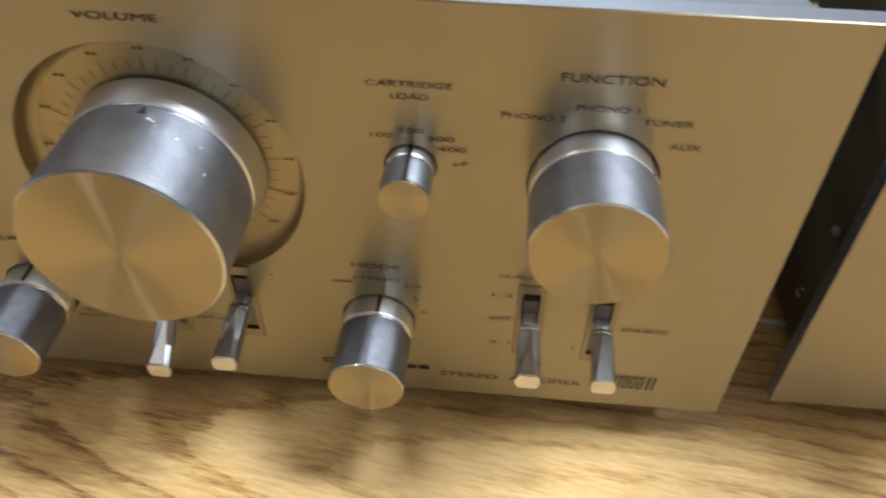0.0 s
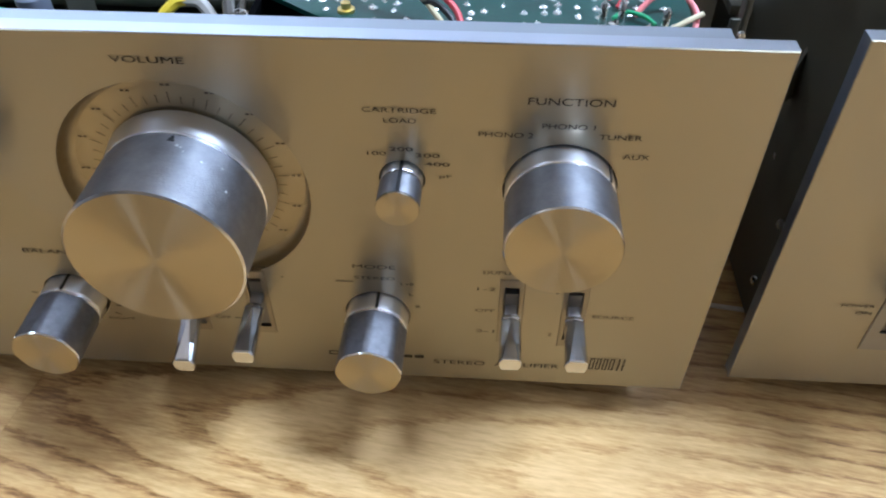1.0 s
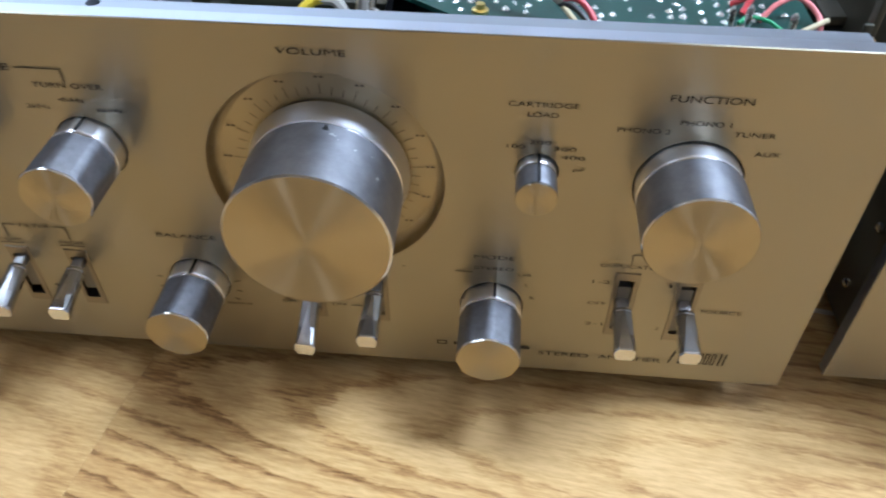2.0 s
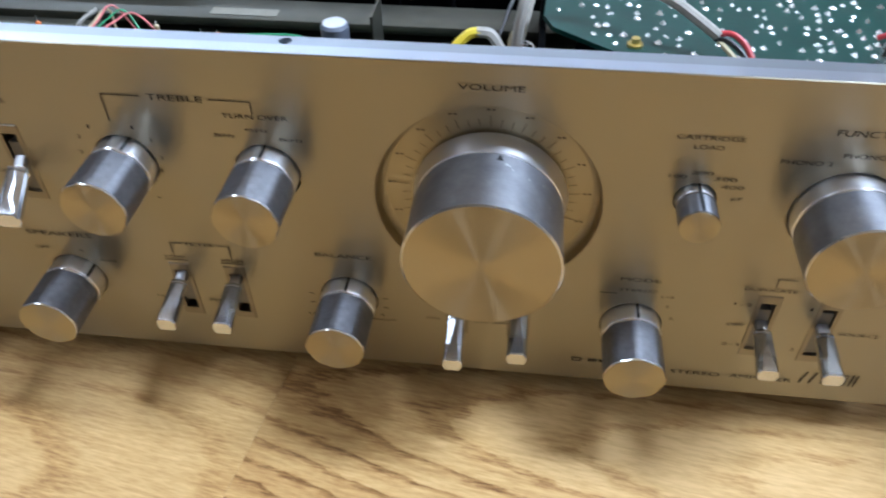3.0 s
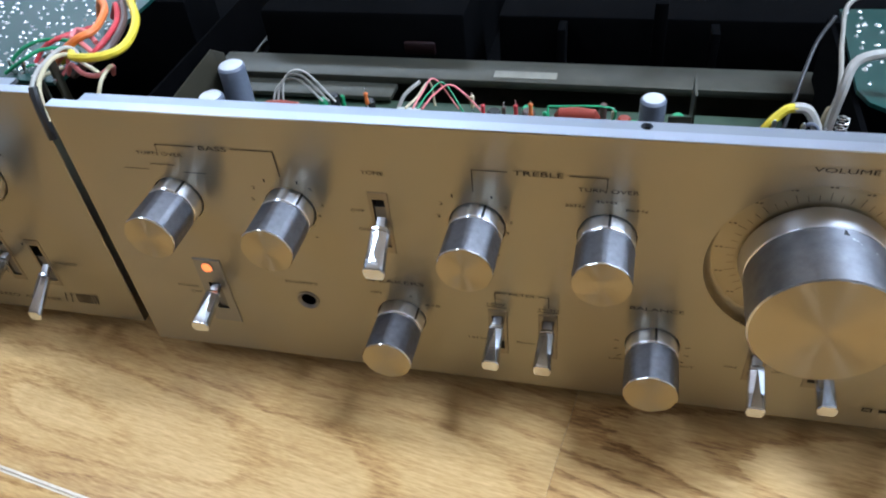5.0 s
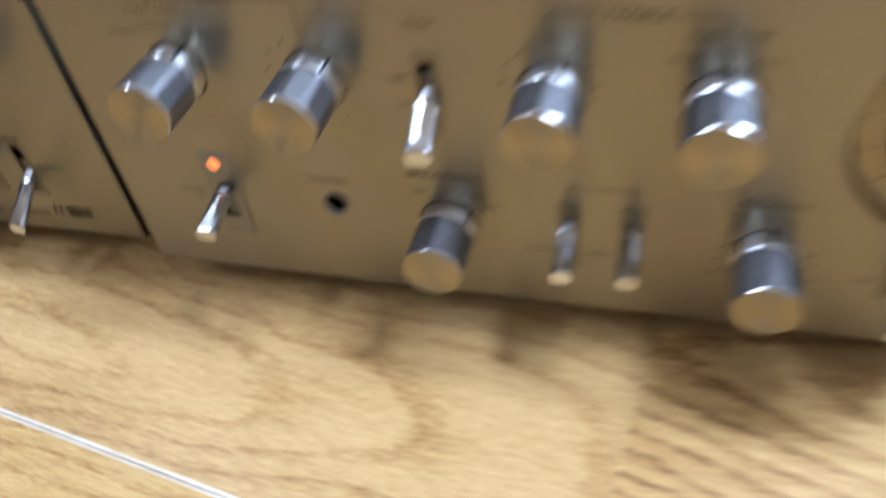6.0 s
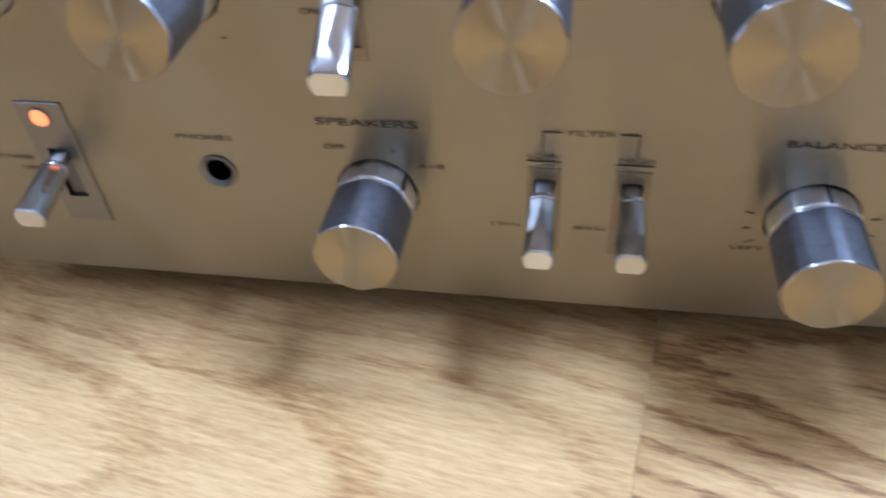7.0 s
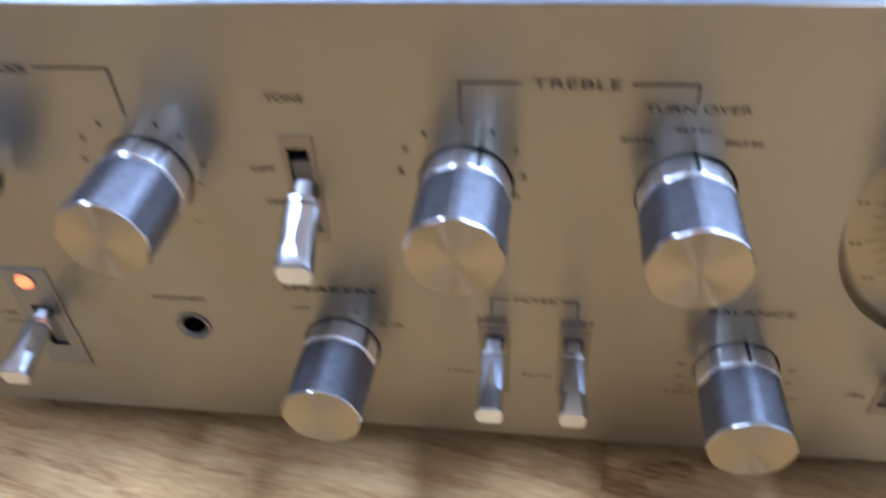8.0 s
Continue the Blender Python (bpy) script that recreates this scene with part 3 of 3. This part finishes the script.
    for i in range(7):
        printed_line([(98.6 + i * 3.8, 22.2), (100.2 + i * 3.8, 22.2)], 1.5, face, "maker_bar")
    for i in range(2):
        printed_line([(171.0 + i * 3.2, 20.0), (172.4 + i * 3.2, 25.6)], 0.55, face, "type_bar")
    for i in range(4):
        x = 178.2 + i * 2.15
        printed_line([(x, 20.3), (x + 1.1, 20.3), (x + 1.35, 25.6), (x + 0.25, 25.6), (x, 20.3)], 0.42, face, "type_bar")
    for i in range(2):
        printed_line([(187.4 + i * 1.5, 20.2), (187.7 + i * 1.5, 25.8)], 0.6, face, "type_bar")
    return face


def dial(amp):
    """The sunk dial behind the volume knob."""
    ob = part("dial", turned([(31.7, 5.62), (12.0, 5.62)], 128, caps=False), DIAL, amp, "sunk dial with printed scale", at=(60.0, 0, 91.0), smooth=40)
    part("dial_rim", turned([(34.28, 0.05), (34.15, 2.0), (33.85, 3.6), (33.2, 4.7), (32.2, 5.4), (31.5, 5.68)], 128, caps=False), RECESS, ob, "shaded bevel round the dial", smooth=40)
    for i in range(-19, 20):
        a = math.radians(i * 7.2)
        s, c = math.sin(a), math.cos(a)
        long_one = i % 3 == 0
        printed_line([(24.4 * s, 24.4 * c), ((27.6 if long_one else 26.6) * s, (27.6 if long_one else 26.6) * c)], 0.24, ob, "scale_mark", 5.4, SCALE_INK)
        if long_one:
            for dx in (-1.2, 0.25):
                printed_line([(29.7 * s + dx + 0.3, 29.7 * c), (29.7 * s + dx + 0.65, 29.7 * c)], 0.62, ob, "scale_bar", 5.4, SCALE_INK)


def power_switch(amp):
    bm = cut_sheet("power_plate", rect(-167.7, 48.5, 12.6, 37.0), [rect(-167.8, 46.0, 5.4, 15.5)], 1.0, 0.2)
    bmesh.ops.translate(bm, vec=(0, -0.6, 0), verts=bm.verts)
    sw = part("power_switch", bm, PLATE, amp, "grey metal plate of the power switch")
    part("slot_back", box(-171, -164.5, 6.0, 7.0, 37, 55), BLACK, sw, smooth=0)
    part("pilot_lamp", turned([(2.3, 0), (2.3, -0.9), (1.7, -1.6), (0.6, -1.95)], 24, at=(-168.2, 0, 62.8)), LED, sw, "lit orange pilot lamp")
    part("lamp_ring", turned([(2.9, 0), (2.9, -0.9), (2.4, -0.95)], 24, at=(-168.2, 0, 62.8), caps=False), PLATE, sw)
    paddle(sw, -167.8, 51.0, 19.0, 46.2, 1.15)


def phones_jack(amp):
    ob = part("phones_jack", turned([(4.85, 0.2), (4.85, -0.5), (4.4, -0.7), (4.0, -0.3), (3.2, 0.3)], 40, at=(-126, 0, 48.9), caps=False), PLATE, amp, "dull metal headphone socket rim")
    part("socket", turned([(3.22, 0.28), (3.1, 1.5), (3.0, 4.0), (0.5, 4.2)], 32, at=(-126, 0, 48.9), caps=False), DARK, ob, "black socket hole")


def electrolytic(parent, x, y, z0, z1, r):
    ob = part("capacitor", turned([(r, z0), (r, z1 - 1), (r - 0.8, z1)], 28, axis="Z", at=(x, y, 0)), CAP_BLUE, parent, "blue sleeved electrolytic capacitor")
    part("capacitor_top", turned([(r - 0.8, z1 + 0.05), (r - 1.4, z1 + 0.25)], 28, axis="Z", at=(x, y, 0)), CAP_TOP, parent, "bare aluminium capacitor top")
    return ob


def resistor(parent, x, y, z, mat):
    part("resistor", turned([(0.4, z - 3.0), (0.95, z - 2.5), (0.8, z), (0.95, z + 2.5), (0.4, z + 3.0)], 12, axis="Z", at=(x, y, 0)), mat, parent)


def chassis(amp):
    bm = box(-196, 196, 5.2, 330, 16, 18)
    box(-194, 194, 329, 331, 16, 120, bm=bm)
    part("base_pan", bm, STEEL, amp, "olive steel base pan and rear wall", smooth=0)
    for s in (-1, 1):
        # side wall with a cut corner at the front
        bm = bmesh.new()
        outline = [(5.3, 11.5), (5.3, 126), (14, 126), (14, 88), (330, 88), (330, 11.5)]
        inner = [bm.verts.new((s * 197.0, y, z)) for y, z in outline]
        outer = [bm.verts.new((s * 198.4, y, z)) for y, z in outline]
        bm.faces.new(inner)
        bm.faces.new(outer)
        n = len(outline)
        for i in range(n):
            bm.faces.new((inner[i], inner[(i + 1) % n], outer[(i + 1) % n], outer[i]))
        # same steel both sides; the right wall's shade is painted in with DARK
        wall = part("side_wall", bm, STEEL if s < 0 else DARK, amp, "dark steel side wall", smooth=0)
        for y, z in ((48.6, 68.7), (28.7, 56.1), (31, 27), (120, 60)):
            bm = turned([(1.7, 0), (1.7, 0.9), (1.0, 1.5)], 16, axis="Z")
            bmesh.ops.rotate(bm, cent=(0, 0, 0), matrix=Matrix.Rotation(s * math.pi / 2, 3, "Y"), verts=bm.verts)
            bmesh.ops.translate(bm, vec=(s * 198.4, y, z), verts=bm.verts)
            part("screw", bm, SOLDER, wall, "bright screw head")
    # folded flange behind the front panel, with its screw hole
    bm = cut_sheet("flange", [(-200, 5.2), (197, 5.2), (197, 11.0), (-200, 11.0)], [circle(2.6, 8.2, 1.9, 24)], 1.6, 0.2)
    for v in bm.verts:
        v.co = (v.co.x, v.co.z, 137.4 - v.co.y)
    flange = part("flange", bm, FLANGE, amp, "grey folded steel flange")
    part("flange_wall", box(-196, 196, 10.0, 11.0, 60, 135.8), STEEL, flange, smooth=0)
    part("screw_hole", box(-1, 6, 6, 10.4, 131.5, 132), BLACK, flange, smooth=0)
    # tabs where the end wall meets the flange
    part("end_tab", box(198.6, 201.2, 18, 19.2, 118, 136, 0.5), BEAM, amp, "pale bent steel tab")
    part("end_post", box(202.6, 204.4, 22, 26, 96, 141, 0.5), STEEL, amp, "dark steel post")
    part("post_screw", turned([(0.9, -1.0), (0.9, 0)], 12, at=(203.4, 22, 130)), SOLDER, amp, "bright screw head")
    # cross beam
    beam = part("cross_beam", box(-208, 88, 108, 127, 88, 92, 0.6), BEAM, amp, "dull passivated steel cross beam")
    part("beam_web", box(-208, 88, 126, 127.5, 60, 91.5), BEAM, beam)
    part("paper_label", box(-66, -37, 111, 117, 92.0, 92.3), plain("label_paper", (0.2, 0.19, 0.15)), beam, "blank cream sticker")
    part("step_plate", box(-190, -112, 96, 108.4, 86, 88.4, 0.4), BEAM, beam)
    # black blocks behind the beam; their near-black includes the shade inside
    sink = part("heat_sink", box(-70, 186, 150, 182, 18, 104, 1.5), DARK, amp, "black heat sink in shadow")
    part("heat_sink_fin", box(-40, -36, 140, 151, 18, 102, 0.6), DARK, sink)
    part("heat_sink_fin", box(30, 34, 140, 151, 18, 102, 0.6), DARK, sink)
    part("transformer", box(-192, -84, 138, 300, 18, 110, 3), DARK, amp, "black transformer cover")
    # added black fill that stands for the darkness inside the case
    part("lining", box(-196.5, -193, 12, 328, 18, 86), DARK, amp, "black fill added for the shade inside", smooth=0)
    part("lining", box(-190, 190, 320, 326, 18, 118), DARK, amp, "black fill added for the shade inside", smooth=0)
    part("lining", box(-84, 190, 184, 318, 18, 60), DARK, amp, "black fill added for the shade inside", smooth=0)
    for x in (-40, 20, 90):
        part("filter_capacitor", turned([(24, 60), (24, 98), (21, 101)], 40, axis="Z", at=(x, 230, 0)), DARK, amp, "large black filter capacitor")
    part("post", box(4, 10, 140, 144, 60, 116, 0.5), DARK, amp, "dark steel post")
    # a blurred red reflection, built as a small block
    part("fuse_block", box(-116, -100, 136, 142, 88, 95, 1), plain("dull_red", (0.012, 0.003, 0.003)), amp, "dull red block in place of a reflection")
    for x in (-160, 160):
        for y in (40, 290):
            part("foot", turned([(14, 0), (15, 2), (15, 12), (13, 16)], 32, axis="Z", at=(x, y, 0)), RUBBER, amp, "round black rubber foot")


def solder_board(amp):
    """The flipped board, solder side up, with its joints."""
    z = 124.0
    bm = bmesh.new()
    outline = [(97, 34), (196, 30), (196, 124), (76, 121), (73, 58), (76, 50)]
    top = [bm.verts.new((x, y, z)) for x, y in outline]
    low = [bm.verts.new((x, y, z - 1.6)) for x, y in outline]
    bm.faces.new(top)
    bm.faces.new(low)
    for i in range(len(top)):
        bm.faces.new((top[i], top[(i + 1) % len(top)], low[(i + 1) % len(top)], low[i]))
    ob = part("circuit_board", bm, BOARD, amp, "green circuit board with its solder side up", smooth=0)
    rng = random.Random(5)
    mesh = finish(turned([(1.35, 0), (1.15, 0.5), (0.6, 0.95), (0.25, 1.7)], 10, axis="Z"), "solder_joint", SOLDER, 60)
    n = 0
    for iy in range(17):
        for ix in range(23):
            if rng.random() < 0.3 or n >= 300:
                continue
            x, y = 79 + ix * 5.05 + rng.uniform(-1.6, 1.6), 36 + iy * 5.1 + rng.uniform(-1.6, 1.6)
            if x < 100 and y < 56 - (x - 76) * 0.85:
                continue
            j = new("solder_joint", mesh)
            j.parent = ob
            j.location = (x * 0.001, y * 0.001, z * 0.001)
            j.rotation_euler = (0, 0, rng.uniform(0, 6))
            j.scale = (rng.uniform(0.55, 1.1), rng.uniform(0.4, 0.95), rng.uniform(0.3, 0.8))
            n += 1
    part("brass_stud", turned([(2.4, z), (2.4, z + 0.8), (1.3, z + 1), (1.3, z + 2.6)], 20, axis="Z", at=(101, 40, 0)), BRASS, ob, "brass stud")
    # black plates stand in for the shade under the board
    part("support", box(74, 196, 32, 34.5, 60, 118), DARK, amp, "black plate for the shade under the board", smooth=0)
    part("support", box(72, 74, 34, 120, 60, 121), DARK, amp, "black plate for the shade under the board", smooth=0)


def tone_board(amp):
    z = 84.0
    ob = part("circuit_board", box(-188, 60, 16, 100, z - 1.6, z, 0.2), BOARD_TOP, amp, "green circuit board crowded with small components")
    electrolytic(ob, 5.0, 50, z, 122, 4.7)
    electrolytic(ob, -175, 72, z, 116, 6.0)
    electrolytic(ob, -179, 56, z, 110, 5.6)
    for x, y, zz in ((-22.5, 54, 110), (-144, 52, 108)):
        bm = turned([(0.5, -7), (3.0, -5.5), (3.6, 0), (3.0, 5.5), (0.5, 7)], 20, axis="Z")
        for v in bm.verts:
            v.co = (v.co.z * 1.25, v.co.y * 0.8, v.co.x * 1.1)
        bmesh.ops.translate(bm, vec=(x, y, zz), verts=bm.verts)
        part("film_capacitor", bm, CAP_RED, ob, "dark red dipped film capacitor")
        part("capacitor_legs", box(x - 4, x - 3.4, y - 0.3, y + 0.3, z, zz, bm=box(x + 3.4, x + 4, y - 0.3, y + 0.3, z, zz)), SOLDER, ob)
    for k, (x, y, m) in enumerate(((-47.5, 62, RED_W), (-41.5, 62, ORANGE_W), (-35, 55, GREEN_W), (-52, 60, BROWN_W), (-9, 60, CREAM_W), (-120, 60, GREEN_W), (-112, 66, ORANGE_W), (-66, 66, CREAM_W), (-60, 58, RED_W))):
        resistor(ob, x, y, z + 22 + k % 3, m)
        part("resistor_lead", swept([(x, y, z), (x, y, z + 10), (x, y, z + 27)], 0.3, 5, 2), SOLDER, ob)
    rng = random.Random(9)
    for i in range(46):
        x, y = rng.uniform(-165, 40), rng.uniform(24, 96)
        h = rng.uniform(4, 13)
        mat = rng.choice((BROWN_W, GREEN_W, CAP_BLUE, CREAM_W, BLACK_W, CAP_RED))
        r = rng.uniform(1.4, 3.2)
        part("component", turned([(r, z), (r, z + h - 0.6), (r - 0.6, z + h)], 14, axis="Z", at=(x, y, 0)), mat, ob)
    part("wire_frame", swept([(-34, 57, 112), (-10, 58, 112), (-9.5, 58, 104)], 0.5, 6, 4, swept([(-33, 50, 104), (-34, 57, 112)], 0.5, 6, 3)), GREEN_W, ob, "thin green wire")
    part("connector", box(-95, -85, 50, 56, 102, 109.5, 0.8), plain("nylon", (0.5, 0.52, 0.46)), ob, "pale nylon plug")
    # shield plate beside the tall capacitors
    bm = bmesh.new()
    q = [(-206, 46, 90), (-206, 46, 100), (-184, 74, 122), (-180, 77, 119), (-178, 78, 90)]
    a = [bm.verts.new(p) for p in q]
    b = [bm.verts.new((x + 0.8, y - 0.6, zz)) for x, y, zz in q]
    bm.faces.new(a)
    bm.faces.new(b)
    for i in range(5):
        bm.faces.new((a[i], a[(i + 1) % 5], b[(i + 1) % 5], b[i]))
    part("shield_plate", bm, STEEL, ob, "thin grey-green shield plate", smooth=0)
    bracket = part("bracket", box(10.5, 18.5, 43, 44, z, 119, 0.2, bm=box(18.6, 19.4, 43, 58, z, 128)), BEAM, ob, "small steel bracket")
    part("bracket_screw", turned([(2.3, -1.3), (2.3, 0)], 16, at=(14, 43, 114)), BRASS, bracket, "brass screw")


def harness(amp):
    """Loose wires over the boards."""
    def wire(pts, r, mat, label=""):
        part("wire", swept(pts, r), mat, amp, label)
    wire([(40, 42, 100), (43, 44, 114), (49, 47, 121), (53, 48, 122)], 1.7, YELLOW_W, "thick yellow wire")
    wire([(52, 48, 122), (57, 48, 121), (61, 46, 114), (62, 45, 104)], 1.85, WHITE_W, "white sleeved wire end")
    wire([(45, 40, 100), (48, 42, 112), (54, 42, 114), (58, 41, 104)], 0.9, CAP_BLUE)
    wire([(55, 40, 100), (58, 42, 112), (62, 41, 113), (64, 40, 102)], 0.8, RED_W)
    wire([(62, 50, 104), (63.5, 50, 119), (64.5, 49, 119.5), (66, 47, 106)], 1.2, CREAM_W, "cream wire")
    bm = bmesh.new()
    coil = [(68.5 + 1.9 * math.cos(k * 0.9), 46.5 + 1.9 * math.sin(k * 0.9), 104 + k * 0.3) for k in range(56)]
    swept(coil, 0.27, 5, 2, bm)
    part("spring", bm, SOLDER, amp, "small coil spring")
    for x, y, top in ((46, 43, 119), (55, 41, 119.5), (62, 40, 118.5)):
        part("terminal_pin", turned([(0.8, 100), (0.8, top), (0.4, top + 0.8)], 10, axis="Z", at=(x, y, 0)), SOLDER, amp, "tinned terminal pin")
    wire([(53, 44, 106), (56, 45, 116), (60, 44, 117), (63, 42, 108)], 0.7, CAP_BLUE, "blue wire")
    wire([(64, 47, 108), (66, 49, 128), (70, 55, 137), (84, 57, 139), (97, 53, 139), (110, 44, 137), (119, 38.5, 133), (124, 36.5, 130)], 1.7, WHITE_W, "thick white coaxial cable")
    wire([(123, 37, 130.5), (128, 36, 131), (132, 33, 128.5), (134, 29, 125)], 0.9, RED_W, "red wire")
    wire([(123, 36, 129.6), (127, 34.5, 129.4), (131, 31, 127), (132, 28, 124)], 0.9, BLACK_W, "black wire")
    wire([(124, 36, 129.0), (127, 31.5, 127.5), (131, 27, 124.5)], 0.8, CREAM_W, "cream wire")
    wire([(64, 50, 104), (68, 60, 122), (72, 90, 127), (79, 118, 129), (100, 124, 130), (150, 127, 131), (200, 127, 128)], 0.9, GREY_W, "grey cable along the board")
    wire([(54, 66, 96), (58, 78, 106), (65, 98, 119), (72, 108, 127)], 0.8, BLACK_W, "black wire")
    for k in range(3):
        wire([(-158 + 3 * k, 66, 96), (-155 + 2 * k, 72, 106 + 2 * k), (-146 + 2 * k, 74, 109 + 2 * k), (-134 + 3 * k, 70, 101)], 0.55, WHITE_W, "white wire")
    wire([(-91, 54, 110), (-88, 60, 111), (-84, 68, 114), (-82, 66, 104)], 0.5, CREAM_W)
    wire([(-88, 54, 110), (-86, 62, 112), (-82, 69, 115), (-72, 66, 103)], 0.38, PINK_W)
    wire([(-86, 54, 110), (-83, 64, 112), (-78, 69, 113), (-68, 62, 102)], 0.35, GREEN_W)
    wire([(-84, 54, 110), (-81, 64, 111), (-74, 69, 112), (-58, 60, 103)], 0.42, PINK_W)
    wire([(-98, 56, 100), (-94, 62, 110), (-88, 68, 114)], 0.8, WHITE_W)
    # bundle at the far end of the solder board
    wire([(180, 40, 125), (185, 43, 129), (191, 45, 130), (196, 40, 127), (195, 32, 124)], 0.8, PINK_W, "pink wire")
    wire([(186, 30, 125), (192, 33, 127), (197, 36, 128)], 0.8, CREAM_W)
    wire([(176, 44, 125), (181, 50, 131), (188, 58, 132), (191, 74, 128)], 0.9, RED_W, "red wire")
    wire([(174, 50, 125), (180, 47, 130), (189, 50, 134), (194, 62, 130)], 0.9, RED_W)
    wire([(174, 38, 125), (177, 40, 126), (182, 38, 126), (185, 35, 125)], 0.6, GREEN_W)
    for x, y in ((171, 36), (176, 37), (187, 33)):
        part("terminal_pin", turned([(1.0, 124), (1.0, 130), (0.4, 131)], 10, axis="Z", at=(x, y, 0)), SOLDER, amp, "tinned terminal pin")


def amplifier(slots):
    amp = new("stereo_amplifier")
    tagged(amp, "champagne silver vintage stereo amplifier with its cover off, on the floor", "amplifier", "amplifiers in a row")
    faceplate(amp)
    dial(amp)
    knob(amp, "volume_knob", *VOL, 22.8, 27.3, 8, False, "large satin aluminium volume knob")
    knob(amp, "function_knob", 161.0, 95.7, 14.7, 23.4, 55, False, "medium satin aluminium selector knob")
    knob(amp, "cartridge_knob", 119.6, 97.6, 5.7, 12.2, 2, False, "tiny satin selector knob")
    for name, x, z, turn in SMALL:
        knob(amp, name, x, z, 9.95, 23.3, turn, True, "small aluminium knob with milled flats")
    for x, zc, zn, reach, zt in slots:
        lever_switch(amp, x, zc, zn, reach, zt, 7.6, 29.0 if zc > 44 else 25.5)
    power_switch(amp)
    phones_jack(amp)
    chassis(amp)
    solder_board(amp)
    tone_board(amp)
    harness(amp)
    return amp


def extra_wires(amp):
    """The colourful loom at the end of the other amplifier."""
    for pts, r, mat, label in (
            ([(190, 44, 126), (201, 40, 134), (215, 24, 140), (228, 21, 142), (236, 25, 143), (235, 36, 143), (228, 52, 143), (213, 72, 142), (200, 90, 132)], 1.7, YELLOW_W, "thick yellow wire"),
            ([(188, 42, 126), (198, 39, 134), (207.7, 39, 140), (212, 45, 141), (208, 60, 142), (198, 72, 141), (186, 82, 128)], 1.6, ORANGE_W, "thick orange wire"),
            ([(206, 30, 128), (220, 26, 137), (226, 34, 140), (221, 53, 141), (207, 74, 140), (196, 88, 130)], 1.5, BROWN_W, "brown wire"),
            ([(206, 34, 128), (219, 33, 138), (219, 50, 141), (208, 68, 141), (196, 78, 130)], 1.2, RED_W, "red wire"),
            ([(213, 41.6, 137), (208, 45, 139), (201, 48, 139), (201.5, 42.4, 138.5), (208, 39, 138), (214, 37, 134)], 1.1, PINK_W, "pink wire loop"),
            ([(164, 42, 125), (172, 45.5, 131), (181, 49.5, 133), (193, 49.4, 133), (204, 44, 134)], 0.8, GREEN_W, "green wire"),
            ([(168, 34, 125), (179, 36, 131), (186, 41.5, 133), (199, 42.4, 133), (206, 38, 134)], 0.8, GREEN_W, "green wire"),
            ([(214.6, -3, 128), (212, 0, 138), (209.5, 8, 141), (208.3, 15, 141.5), (205.6, 30, 140), (210, 32, 138), (214, 28, 132)], 0.9, WHITE_W, "white wire"),
            ([(215.4, -2, 127), (213, 3, 138), (210.5, 12, 141), (209, 21.5, 141), (211.5, 27, 139), (219.5, 24.5, 136), (224, 26, 130)], 0.9, CREAM_W, "cream wire"),
            ([(200, 34, 126), (207, 30, 133), (218, 22, 134), (226, 21, 134), (226, 30, 133), (220, 36, 126)], 1.0, PINK_W, "pink wire"),
            ([(226, 30, 133), (229.5, 23.6, 136), (231, 15, 135), (230, 9, 128)], 0.8, CREAM_W, "cream wire")):
        part("wire", swept(pts, r), mat, amp, label)
    part("tape", swept([(214.8, -3.5, 120), (213.6, -1.5, 134), (212.0, 1.5, 139.5)], 1.7), BLACK_W, amp, "black tape round the wires")


def side_tab(amp):
    """The tall folded end of the other amplifier's side wall."""
    bm = bmesh.new()
    outline = [(5.4, 60), (5.4, 120), (9, 137), (20, 139), (38, 156), (70, 156), (90, 120), (200, 116), (200, 60)]
    a, b = [[bm.verts.new((x, y, z)) for y, z in outline] for x in (-199.8, -198.5)]
    bm.faces.new(a)
    bm.faces.new(b)
    for i in range(9):
        bm.faces.new((a[i], a[(i + 1) % 9], b[(i + 1) % 9], b[i]))
    part("side_tab", bm, STEEL, amp, "dark olive folded steel tab", smooth=0)
    part("seam_edge", swept([(-198.8, 59.5, 76.4), (-198.8, 51, 75.3), (-198.8, 43, 74.2)], 0.45, 6, 3), SOLDER, amp, "bright bare seam edge")


room()
main = amplifier(SLOTS)
right = copy_thing(main, Matrix.Translation((0.4370, 0.006, 0)))
# the neighbour has its last lever pushed down
left = amplifier(SLOTS[:-1] + [(170.2, 45.0, 42.3, 19.0, 29.0)])
left.location = (-0.4325, 0.008, 0)
tagged(left, "champagne silver stereo amplifier, cover off, with a colourful wire loom", "amplifier", "amplifiers in a row")
tagged(right, "champagne silver stereo amplifier with a dark folded end tab", "amplifier", "amplifiers in a row")
extra_wires(left)
side_tab(right)
floor()
